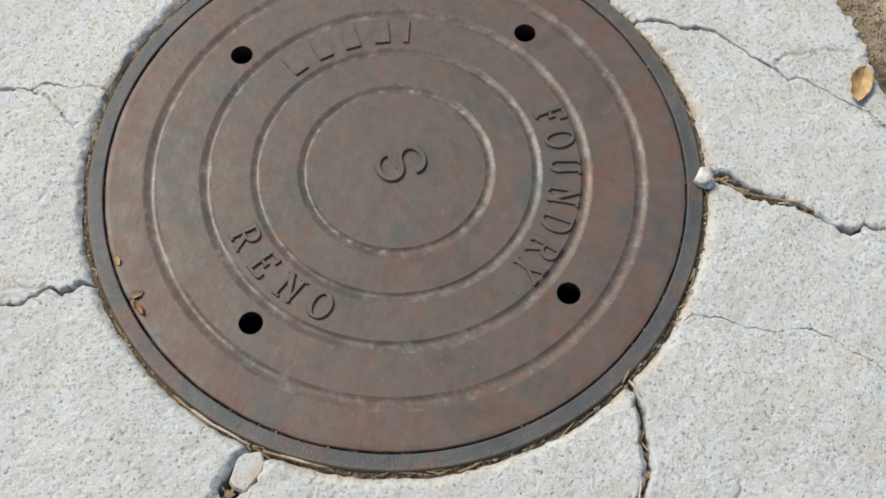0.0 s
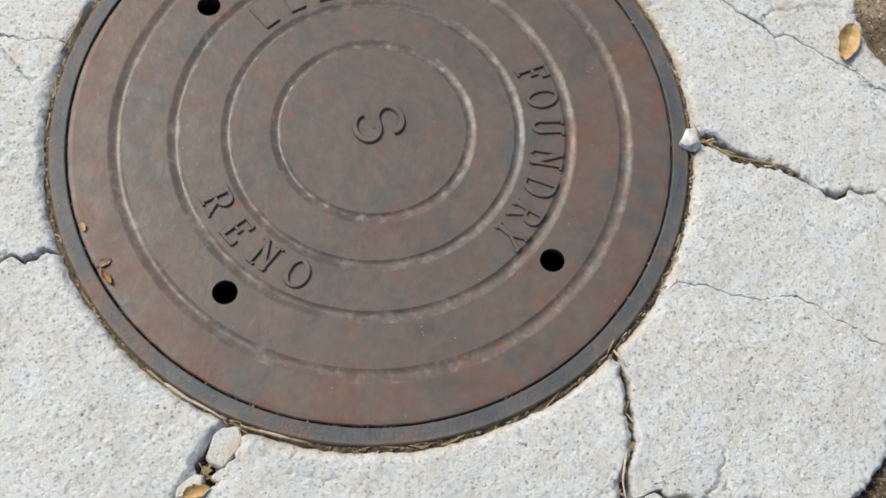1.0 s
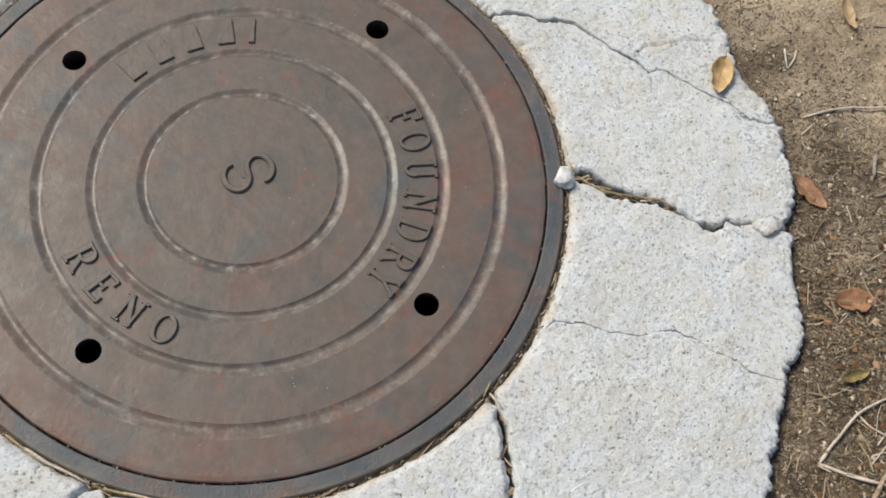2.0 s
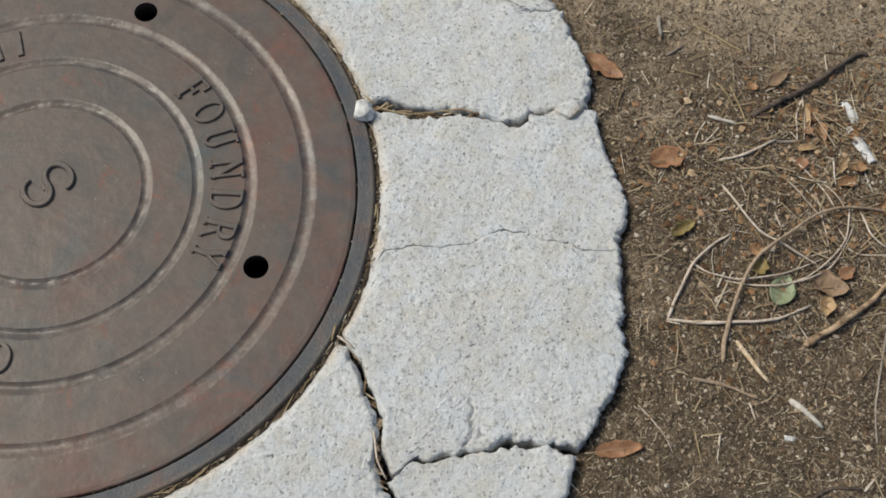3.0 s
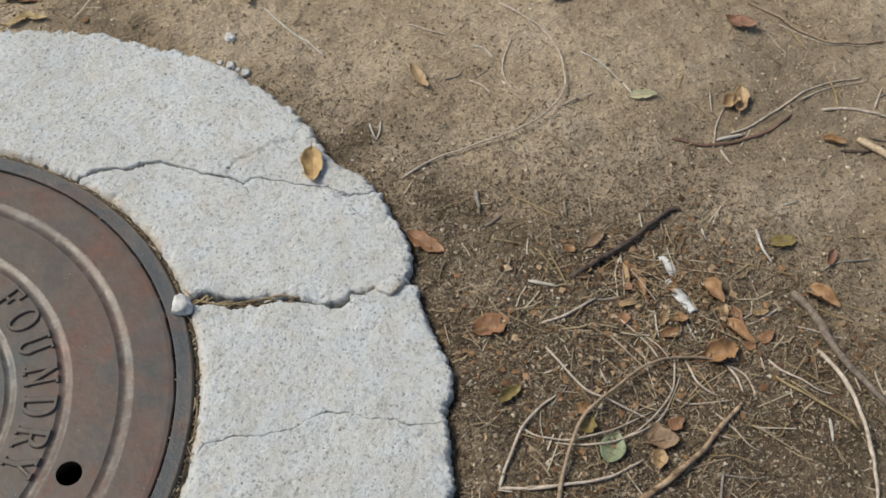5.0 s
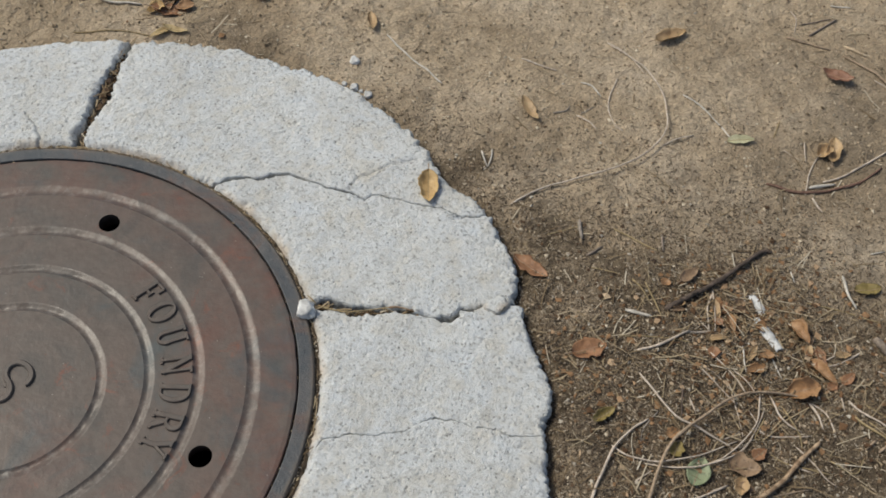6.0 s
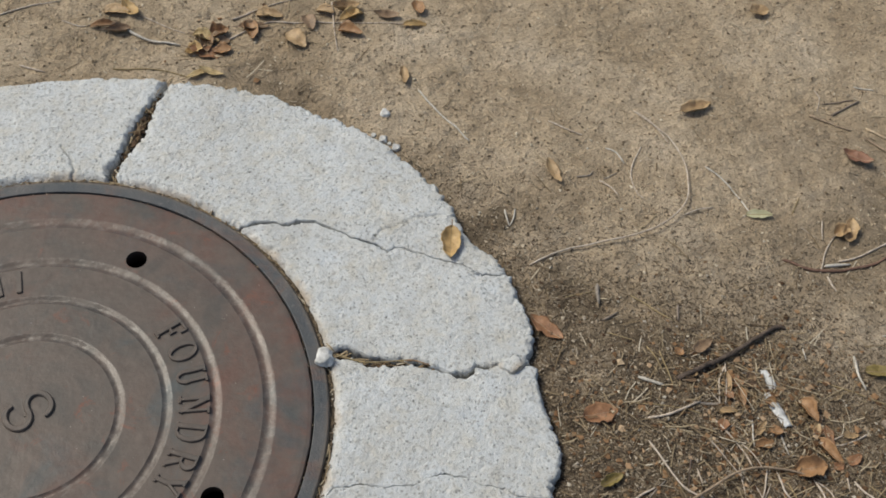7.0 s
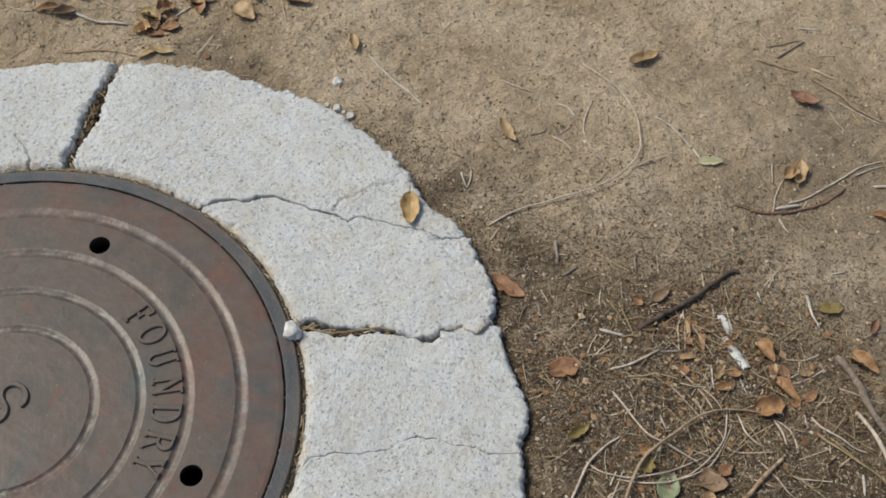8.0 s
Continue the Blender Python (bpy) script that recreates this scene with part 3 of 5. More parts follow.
def hair_depth(x, y):
    """How deep the fine cracks cut into the concrete at each place."""
    wx = x + 0.0016 * vnoise(x * 150, y * 150, 91) + 0.0010 * vnoise(x * 380, y * 380, 92)
    wy = y + 0.0016 * vnoise(x * 150, y * 150, 93) + 0.0010 * vnoise(x * 380, y * 380, 94)
    depth = np.zeros_like(x)
    for wide, *pts in HAIRS:
        near = (abs(x - pts[0][0]) < 0.13) & (abs(y - pts[0][1]) < 0.13)
        if not near.any():
            continue
        best = np.full(int(near.sum()), 9.0)
        for (ax, ay), (bx, by) in zip(pts, pts[1:]):
            dx, dy = bx - ax, by - ay
            s = np.clip(((wx[near] - ax) * dx + (wy[near] - ay) * dy) / (dx * dx + dy * dy), 0, 1)
            best = np.minimum(best, np.hypot(wx[near] - ax - s * dx, wy[near] - ay - s * dy))
        depth[near] = np.maximum(depth[near], 0.0042 * min(1.0, wide / 2) ** 1.5 * np.exp(-(best / (0.0005 + wide * 0.0004)) ** 2))
    return depth


def slab(low, high, start=None, lift=0.0, soft_low=1.0, soft_high=1.0, step=0.0017):
    """A slab of the collar between two cracks, going round by rising angle. The soft values widen the worn slope along its ends."""
    mean = 0.56
    first = start if start else 0.326
    arc = float(high.angle(np.array(0.45)) - low.angle(np.array(0.45)))
    wrap = 2 * math.pi if arc < 0 else 0.0
    arc += wrap

    def spread(length, gap):
        rim = np.array([0, 0.0006, 0.0014, 0.0024, 0.0036, 0.005]) / length
        mid = np.linspace(0.0066 / length, 1 - 0.0066 / length, max(6, int(length / gap)))
        return np.concatenate([rim, mid, 1 - rim[::-1]])

    u, v = spread(max(arc, 0.12) * 0.45, step), spread(0.56 - first, 0.0017)
    rr = first + v * (mean - first)
    lo, hi = low.side(rr, 1), high.side(rr, -1) + wrap
    hi = np.maximum(hi, lo + 0.002)
    th = lo[None, :] + u[:, None] * (hi - lo)[None, :]
    rin = inner_radius(th)
    rout = outer_radius(th)
    r = rin + ((rr - 0.326) / (mean - 0.326))[None, :] * (rout - rin)
    d_low = u[:, None] * (hi - lo)[None, :] * r
    d_high = (1 - u[:, None]) * (hi - lo)[None, :] * r
    d_in, d_out = v[None, :] * (rout - rin), (1 - v[None, :]) * (rout - rin)
    x, y = r * np.cos(th), r * np.sin(th)
    grain = fractal(x, y, 60, 3, 71)
    fine = fractal(x, y, 260, 2, 76)
    wide = 0.0045 + 0.0022 * vnoise(x * 55, y * 55, 72) + 0.0012 * vnoise(x * 190, y * 190, 77)
    bevel = 0.0075 * np.clip(1 - d_in / (wide * 2.2), 0, 1) ** 1.8 + 0.0040 * np.clip(1 - d_out / (wide * 1.0), 0, 1) ** 2
    for d, crack, soft in ((d_low, low, soft_low), (d_high, high, soft_high)):
        worn = float(np.clip(crack.gaps[:, 1].max() / 9, 0.10, 1))
        bevel += 0.0034 * worn * soft * np.clip(1 - d / (wide * soft * (0.25 + 0.6 * worn)), 0, 1) ** (2 if soft == 1 else 1.3)
    edge = d_out
    for d, crack in ((d_low, low), (d_high, high)):
        edge = np.minimum(edge, d + 0.003 + 0.02 * float(np.clip(1 - crack.gaps[:, 1].max() / 9, 0, 1)))
    chip = np.clip(vnoise(x * 90, y * 90, 73) - 0.2, 0, 1) * np.clip(1 - edge / 0.011, 0, 1) * 0.008
    chip += np.clip(vnoise(x * 230, y * 230, 78) - 0.1, 0, 1) * np.clip(1 - edge / 0.006, 0, 1) * 0.004
    pits = np.clip(vnoise(x * 150, y * 150, 79) + 0.4 * vnoise(x * 330, y * 330, 80) - 0.80, 0, 1) * 0.004
    z = lift - 0.010 * np.clip((r - 0.33) / 0.22, 0, 1.2) + 0.0006 * grain + 0.0004 * fine + 0.0012 * vnoise(x * 11, y * 11, 74) - bevel - chip - pits - hair_depth(x, y)
    nu, nv = x.shape
    verts = np.stack([x, y, z], -1).reshape(-1, 3)
    idx = np.arange(nu * nv).reshape(nu, nv)
    faces = np.stack([idx[:-1, :-1], idx[:-1, 1:], idx[1:, 1:], idx[1:, :-1]], -1).reshape(-1, 4)[:, ::-1].tolist()
    ring = np.concatenate([idx[:-1, 0], idx[-1, :-1], idx[:0:-1, -1], idx[0, :0:-1]])
    count, base = len(ring), len(verts)
    skirts = []
    for depth in (0.006, 0.016, 0.085):
        low_ring = verts[ring].copy()
        low_ring[:, 2] -= depth
        low_ring[:, :2] *= (1 + 0.0045 * vnoise(low_ring[:, 0] * 180, low_ring[:, 1] * 180 + depth * 300, 75))[:, None]
        skirts.append(low_ring)
    previous = ring
    for k in range(3):
        current = base + k * count + np.arange(count)
        faces += np.stack([np.roll(previous, -1), previous, current, np.roll(current, -1)], -1).tolist()
        previous = current
    return mesh_of("slab", np.vstack([verts] + skirts), faces, CONCRETE)


collar = tagged(new("concrete_collar"), "pale cracked concrete ring cast round the cover", "pavement", kind="structure")
for low, high, *rest in (
    (CRACK_EAST, HAIR_NORTH_EAST), (HAIR_NORTH_EAST, CRACK_NORTH), (CRACK_NORTH, CRACK_WEST, None, 0.001, 1.3, 1.0, 0.0020),
    (CRACK_WEST, CRACK_SOUTH_WEST, None, 0.002), (CRACK_SOUTH_WEST, CRACK_SOUTH, None, 0.002, 1.0, 2.0), (CRACK_SOUTH, CRACK_SOUTH_EAST, None, 0.001, 1.0, 2.0),
    (CRACK_SOUTH_EAST, BRANCH, 0.4295, -0.001), (JOINED, HAIR_EAST), (HAIR_EAST, CRACK_EAST)):
    put("slab", slab(low, high, *rest), collar)


# ---- soil packed in the joint round the frame ----
def joint_soil():
    a = np.linspace(0, 2 * math.pi, 900, endpoint=False)
    rows = []
    for k, rad in enumerate((0.3185, 0.3210, 0.324, 0.328, 0.336)):
        h = (-0.0045, -0.0055, -0.0065, -0.009, -0.016)[k] + 0.0022 * vnoise(a * 40, k * 1.7, 81) + 0.0016 * vnoise(a * 120, k * 2.9, 82)
        rows.append(np.stack([rad * np.cos(a), rad * np.sin(a), h], -1))
    verts = np.stack(rows, 1).reshape(-1, 3)
    faces = [(i * 5 + k, i * 5 + k + 1, ((i + 1) % 900) * 5 + k + 1, ((i + 1) % 900) * 5 + k) for i in range(900) for k in range(4)]
    faces = [f[::-1] for f in faces]
    tagged(put("joint_soil", mesh_of("joint_soil", verts, faces, SHADED_SOIL)), "brown soil packed in the joint, shadow put into its colour", "soil", kind="structure")


joint_soil()


# ---- small things ----
def rest_height(x, y):
    """Soil height at one place, or the concrete top inside the collar."""
    r, th = math.hypot(x, y), math.atan2(y, x)
    if r < float(outer_radius(np.array(th))) - 0.002:
        return -0.010 * min(max((r - 0.33) / 0.22, 0), 1.2) if r > 0.33 else 0.0
    return float(soil_height(np.array(x), np.array(y)))


TWIG_WORDS = {
    "pale": ("twig", "thin bleached twig lying on the soil"), "grey": ("twig", "grey weathered twig lying on the soil"),
    "white": ("twig", "short white barkless twig on the soil"), "tan": ("twig", "tan twig lying among dry litter"),
    "red": ("twig", "bent reddish-brown twig on the soil"), "brown": ("stick", "thick grey-brown stick lying on the soil"),
    "orange": ("stick", "split stick with orange-brown bark on the soil"), "dark": ("stick", "blackened rotten stick on the soil"),
    "split": ("stick", "pale broken stick of split wood on the soil"), "straw": ("straw", "dry yellow grass stalk on the soil")}


def twig(kind, radius, lift, *points):
    """A twig through points on the ground: radius and lift of its middle in millimetres."""
    rng = random.Random(round(points[0][0] * 1e4) * 31 + round(points[0][1] * 1e4))
    radius *= 0.00070
    p = [Vector((x, y)) for x, y in points]
    p = [p[0] * 2 - p[1]] + p + [p[-1] * 2 - p[-2]]
    line = []
    for k in range(1, len(p) - 2):
        n = max(3, int((p[k + 1] - p[k]).length / 0.004))
        for i in range(n):
            t = i / n
            line.append(0.5 * (2 * p[k] + (p[k + 1] - p[k - 1]) * t + (2 * p[k - 1] - 5 * p[k] + 4 * p[k + 1] - p[k + 2]) * t * t
                               + (3 * p[k] - p[k - 1] - 3 * p[k + 1] + p[k + 2]) * t ** 3))
    line.append(p[-2])
    n, sides, off = len(line), 10 if radius > 0.003 else 7 if radius > 0.0014 else 5, rng.uniform(0, 50)
    coarse = 0.42 if radius > 0.003 else 0.25
    low = [rest_height(q.x, q.y) for q in line]
    # a stiff stick lies on the highest clods: smooth its height
    for _ in range(12 if radius > 0.002 else 5):
        low = [max(low[i], (low[max(i - 1, 0)] + low[min(i + 1, n - 1)]) / 2) for i in range(n)]
    verts, faces = [], []
    for i, q in enumerate(line):
        s = i / (n - 1)
        side = (line[min(i + 1, n - 1)] - line[max(i - 1, 0)]).normalized()
        wob = Vector((-side.y, side.x)) * (radius * 0.5 * noise.noise((q.x * 60, q.y * 60, off)))
        knot = 1 + 0.45 * max(0.0, noise.noise((q.x * 45, q.y * 45, off + 9)))
        rad = radius * (1.12 - 0.4 * s) * knot * ((0.82 if radius > 0.003 else 0.5) if i in (0, n - 1) else 1)
        z = low[i] + radius * 0.65 + 0.001 * lift * math.sin(math.pi * s)
        for m in range(sides):
            b = 2 * math.pi * m / sides
            rough = rad * (1 + coarse * noise.noise((q.x * 170, q.y * 170, m * 1.3 + off)))
            verts.append((q.x + wob.x - side.y * rough * math.cos(b), q.y + wob.y + side.x * rough * math.cos(b), z + rough * math.sin(b)))
    for i in range(n - 1):
        for m in range(sides):
            k = (m + 1) % sides
            faces.append((i * sides + m, i * sides + k, (i + 1) * sides + k, (i + 1) * sides + m))
    faces += [tuple(range(sides))[::-1], tuple(range((n - 1) * sides, n * sides))]
    name, words = TWIG_WORDS[kind]
    ob = put(name, mesh_of(name, verts, faces, WOODS[kind]))
    return tagged(ob, words, name, name + "s on the soil")


LEAF_WORDS = {"gold": "curled golden dry leaf", "russet": "flat russet-brown dry leaf", "orange": "curled orange-brown dry leaf", "brown": "crumpled brown dry leaf",
              "tan": "faded tan dry leaf", "olive": "olive-yellow fading leaf", "green": "small grey-green leaf", "palegreen": "pale green withered leaf",
              "red": "small red-brown dry leaf", "straw": "narrow straw-coloured dry leaf"}


def leaf(kind, x, y, length, width, degrees):
    """A dry leaf: blade with a folded midrib, curled edges, and a stalk."""
    rng = random.Random(round(x * 1e4) * 17 + round(y * 1e4))
    length, width = length * 0.00108, width * 0.00108
    curl, bend, twist = rng.uniform(0.12, 0.42), rng.uniform(-0.08, 0.20), rng.uniform(-0.25, 0.25)
    if kind in ("green", "russet"):
        curl, bend = 0.10, 0.06
    swell = rng.uniform(0.62, 1.05)
    nu, nv = 19, 11
    crumple = 0.25 if kind == "green" else 1.0
    verts, off = [], rng.uniform(0, 90)
    for layer in (0, 1):
        for i in range(nu):
            s = i / (nu - 1)
            half = 0.5 * width * (math.sin(math.pi * min(1, s ** swell)) ** 0.7) + 0.0002
            for j in range(nv):
                t = 2 * j / (nv - 1) - 1
                ripple = 1 + 0.34 * crumple * noise.noise((s * 5, 5.0 if t > 0 else 0.0, off)) * abs(t) + 0.16 * crumple * noise.noise((s * 17, 5.0 if t > 0 else 0.0, off)) * abs(t)
                px, py = (s - 0.5) * length, t * half * ripple
                pz = curl * width * (t * t) * (half / (0.5 * width)) ** 2 * (1 + 0.5 * t * twist) + bend * length * (2 * s - 1) ** 2
                pz += 0.07 * width * abs(t) + crumple * width * (0.10 * noise.noise((px * 90, py * 90, off)) + 0.04 * noise.noise((px * 300, py * 300, off)))
                py *= 1 - 0.5 * curl * t * t
                verts.append((px, py + twist * 0.06 * length * math.sin(3 * s), pz - 0.0005 * layer))
    low = min(v[2] for v in verts)
    idx = lambda layer, i, j: layer * nu * nv + i * nv + j
    faces = []
    for i in range(nu - 1):
        for j in range(nv - 1):
            a = (idx(0, i, j), idx(0, i + 1, j), idx(0, i + 1, j + 1), idx(0, i, j + 1))
            faces += [a, tuple(k + nu * nv for k in a[::-1])]
    rim = [(i, 0) for i in range(nu)] + [(nu - 1, j) for j in range(1, nv)] + [(i, nv - 1) for i in range(nu - 2, -1, -1)] + [(0, j) for j in range(nv - 2, 0, -1)]
    for (a, b), (c, d) in zip(rim, rim[1:] + rim[:1]):
        faces.append((idx(0, c, d), idx(0, a, b), idx(1, a, b), idx(1, c, d)))
    ob = put("leaf", mesh_of("leaf", verts, faces, LEAVES[kind]))
    inside = math.hypot(x, y) < 0.54
    ob.matrix_basis = pose(x, y, rest_height(x, y) - low * 0.8 + (0.0006 if inside else 0.0015), rng.uniform(-8, 8) * (not inside), rng.uniform(-8, 8) * (not inside), degrees)
    tagged(ob, LEAF_WORDS[kind] + (" lying on the concrete" if inside else " lying on the soil"), "leaf", "fallen leaves")
    bm = bmesh.new()
    root = -0.5 * length
    z0 = verts[nv // 2][2]
    bmesh.ops.create_cone(bm, cap_ends=True, segments=6, radius1=0.0008, radius2=0.0005, depth=length * 0.22,
                          matrix=Matrix.Translation((root - length * 0.09, 0, z0)) @ Matrix.Rotation(math.pi / 2, 4, "Y"))
    part("stalk", bm, WOODS["tan"], ob, "thin brown stalk")
    bm, rows = bmesh.new(), []
    for i in range(nu):
        a, b = Vector(verts[i * nv + nv // 2 - 1]), Vector(verts[i * nv + nv // 2 + 1])
        mid = Vector(verts[i * nv + nv // 2])
        side = (b - a).normalized() * (0.00055 * (1.1 - 0.7 * i / nu))
        rows.append([bm.verts.new(p) for p in (mid - side - Vector((0, 0, 0.0003)), mid + Vector((0, 0, 0.0007)), mid + side - Vector((0, 0, 0.0003)))])
    for one, two in zip(rows, rows[1:]):
        for k in range(2):
            bm.faces.new((one[k], two[k], two[k + 1], one[k + 1]))
    part("midrib", bm, WOODS["straw" if kind in ("gold", "tan", "straw", "palegreen") else "tan"], ob, "pale raised midrib", True)
    return ob


def stone(name, x, y, size, flat, material, label, seed, lift=0.0, stretch=1.0, degrees=0):
    bm = bmesh.new()
    bmesh.ops.create_icosphere(bm, subdivisions=3, radius=1.0)
    for v in bm.verts:
        d = 1 + 0.55 * noise.noise(v.co * 1.3 + Vector((seed, 0, 0))) + 0.12 * noise.noise(v.co * 3.2 + Vector((0, seed, 0)))
        v.co = Vector((max(-0.82, min(0.82, v.co.x)) * stretch, max(-0.85, min(0.85, v.co.y)), max(-0.75, min(0.75, v.co.z)) * flat)) * d * size
    ob = part(name, bm, material, None, label, True)
    ob.matrix_basis = pose(x, y, rest_height(x, y) + size * flat * 0.55 + lift, 0, 0, degrees)
    return tagged(ob, label, name.replace("_", " "))


stone("pebble", 0.3205, -0.001, 0.0096, 0.8, STONE, "small white broken pebble on the frame edge", 1, 0.001, 1.15, 70)
stone("pebble", 0.474, 0.367, 0.0064, 0.6, STONE, "small white broken pebble on the soil", 2)
stone("pebble", 0.699, -0.466, 0.0058, 0.5, STONE, "small white broken pebble on the soil", 3, 0, 1.3)
stone("concrete_chip", 0.476, 0.311, 0.0058, 0.7, STONE, "white chip broken from the concrete edge", 4)
stone("concrete_chip", 0.462, 0.327, 0.0060, 0.6, STONE, "white chip broken from the concrete edge", 5)
stone("concrete_chip", 0.452, 0.337, 0.0036, 0.6, STONE, "white chip broken from the concrete edge", 11)
stone("concrete_chip", 0.469, 0.319, 0.0030, 0.7, STONE, "white chip broken from the concrete edge", 12)
stone("concrete_chip", 0.611, -0.427, 0.0026, 0.5, STONE, "small pale chip on the soil", 6, 0, 2.2, -25)
stone("concrete_chip", 0.527, -0.047, 0.011, 0.35, CONCRETE, "loose white chip wedged in the crack", 7, 0.0005, 1.4, 20)


def fragment(x, y, long, wide, tall, degrees, seed):
    """A broken lump of concrete: an uneven many-sided block with chipped, rounded edges."""
    rng = random.Random(seed)
    bm, sides = bmesh.new(), 8
    ring = [2 * math.pi * (i + rng.uniform(-0.25, 0.25)) / sides for i in range(sides)]
    reach = [rng.uniform(0.86, 1.08) for _ in ring]
    rows = [[bm.verts.new((long / 2 * q * k * math.cos(a), wide / 2 * q * k * math.sin(a), z + rng.uniform(-0.0008, 0.0008))) for a, q in zip(ring, reach)]
            for k, z in ((1.0, -tall), (1.06, -tall * 0.3), (0.96, 0.0))]
    for one, two in zip(rows, rows[1:]):
        for i in range(sides):
            j = (i + 1) % sides
            bm.faces.new((one[i], one[j], two[j], two[i]))
    bm.faces.new(rows[0][::-1])
    bm.faces.new(rows[-1])
    bmesh.ops.bevel(bm, geom=bm.edges[:], offset=0.0011, segments=1, affect="EDGES")
    bmesh.ops.triangulate(bm, faces=bm.faces[:])
    bmesh.ops.subdivide_edges(bm, edges=[e for e in bm.edges if e.calc_length() > 0.004], cuts=2, use_grid_fill=True)
    for v in bm.verts:
        v.co += v.co.normalized() * (0.0006 * noise.noise(v.co * 260 + Vector((seed, 0, 0))) + 0.0008 * noise.noise(v.co * 90))
    ob = part("concrete_fragment", bm, CONCRETE, None, "")
    ob.matrix_basis = pose(x, y, -0.0025, rng.uniform(-5, 5), rng.uniform(-5, 5), degrees)
    tagged(ob, "loose concrete fragment wedged in a wide crack", "concrete fragment")


fragment(-0.1195, -0.3220, 0.044, 0.029, 0.020, 62, 8)
fragment(-0.1215, -0.3490, 0.016, 0.013, 0.016, 30, 9)
fragment(-0.1470, -0.3590, 0.030, 0.016, 0.018, 42, 10)


def bark_strip(x, y, length, width, degrees, seed):
    """A peeled strip of bark, curled lengthwise, with torn ends."""
    rng, rows, cols = random.Random(seed), 16, 9
    verts = []
    for layer in (0, 1):
        for i in range(rows):
            s = i / (rows - 1)
            for j in range(cols):
                t = j / (cols - 1)
                b = math.pi * (0.12 + 0.76 * t)
                r = width / 2 * (1 - 0.18 * layer) * (0.75 + 0.5 * math.sin(math.pi * min(1, 0.15 + s * 0.8)) * 0.6 + 0.15 * noise.noise((s * 14, t * 4, seed)))
                end = (0.12 * length * noise.noise((t * 5, seed, 3)) if i in (0, rows - 1) else 0)
                verts.append(((s - 0.5) * length + end, r * math.cos(b) + 0.10 * length * math.sin(2.2 * s + seed), r * math.sin(b) * 0.8 + 0.001 * noise.noise((s * 6, seed, 7))))
    n = rows * cols
    faces = []
    for i in range(rows - 1):
        for j in range(cols - 1):
            q = (i * cols + j, (i + 1) * cols + j, (i + 1) * cols + j + 1, i * cols + j + 1)
            faces += [q, tuple(k + n for k in q[::-1])]
    edge = [i * cols for i in range(rows)] + [(rows - 1) * cols + j for j in range(1, cols)] + [i * cols + cols - 1 for i in range(rows - 2, -1, -1)] + list(range(cols - 2, 0, -1))
    faces += [(b2, a2, a2 + n, b2 + n) for a2, b2 in zip(edge, edge[1:] + edge[:1])]
    ob = put("bark_strip", mesh_of("bark_strip", verts, faces, STONE))
    ob.matrix_basis = pose(x, y, rest_height(x, y) + 0.0005, rng.uniform(-10, 10), 0, degrees)
    tagged(ob, "peeled white bark strip curled on the soil", "bark", "peeled bark")


bark_strip(0.8125, -0.127, 0.026, 0.0110, 102, 3)
bark_strip(0.8075, -0.165, 0.044, 0.0130, -92, 5)


twig("pale", 1.7, 7, (0.592, 0.090), (0.642, 0.101), (0.716, 0.099), (0.765, 0.107), (0.804, 0.126), (0.826, 0.150), (0.842, 0.196), (0.842, 0.241), (0.830, 0.274), (0.813, 0.304))
twig("dark", 4.3, 4, (0.707, -0.105), (0.743, -0.096), (0.792, -0.083), (0.852, -0.062), (0.864, -0.066))
twig("white", 2.3, 4, (0.931, -0.117), (0.922, -0.141), (0.923, -0.163))
twig("straw", 1.3, 0, (0.872, -0.138), (0.903, -0.158), (0.930, -0.180), (0.941, -0.187))
twig("grey", 2.0, 0, (0.968, -0.191), (0.988, -0.189), (1.028, -0.199))
twig("red", 2.5, 0, (0.907, 0.031), (0.947, 0.006), (0.998, -0.000), (1.033, 0.004), (1.064, 0.015))
twig("pale", 1.8, 0, (1.018, 0.018), (1.056, 0.028), (1.095, 0.037), (1.129, 0.039), (1.176, 0.033))
twig("pale", 2.2, 0, (0.980, 0.016), (1.004, 0.016), (1.022, 0.019))
twig("pale", 1.3, 0, (1.085, 0.029), (1.124, 0.032), (1.180, 0.026))
twig("pale", 1.4, 0, (0.947, 0.003), (0.975, 0.038), (1.014, 0.066))
twig("pale", 2.4, 0, (0.953, -0.004), (0.955, -0.027))
twig("split", 5.1, 4, (1.113, -0.049), (1.124, -0.080), (1.139, -0.109))
twig("brown", 2.3, 0, (1.129, -0.050), (1.150, -0.067), (1.176, -0.074))
twig("pale", 2.6, 0, (1.100, 0.007), (1.127, -0.003), (1.161, -0.026), (1.191, -0.054))
twig("straw", 1.9, 0, (1.135, 0.047), (1.129, 0.020), (1.115, -0.008))
twig("brown", 5.8, 6, (0.922, -0.204), (0.926, -0.239), (0.922, -0.289), (0.936, -0.344), (0.954, -0.389))
twig("pale", 3.1, 10, (0.908, -0.272), (0.911, -0.307), (0.907, -0.340), (0.893, -0.382), (0.879, -0.416), (0.858, -0.452))
twig("straw", 1.2, 0, (0.868, -0.273), (0.884, -0.293), (0.907, -0.323))
twig("straw", 1.2, 0, (0.863, -0.292), (0.883, -0.327), (0.897, -0.350))
twig("orange", 4.2, 4, (0.660, -0.349), (0.700, -0.339), (0.740, -0.326), (0.777, -0.308), (0.800, -0.298))
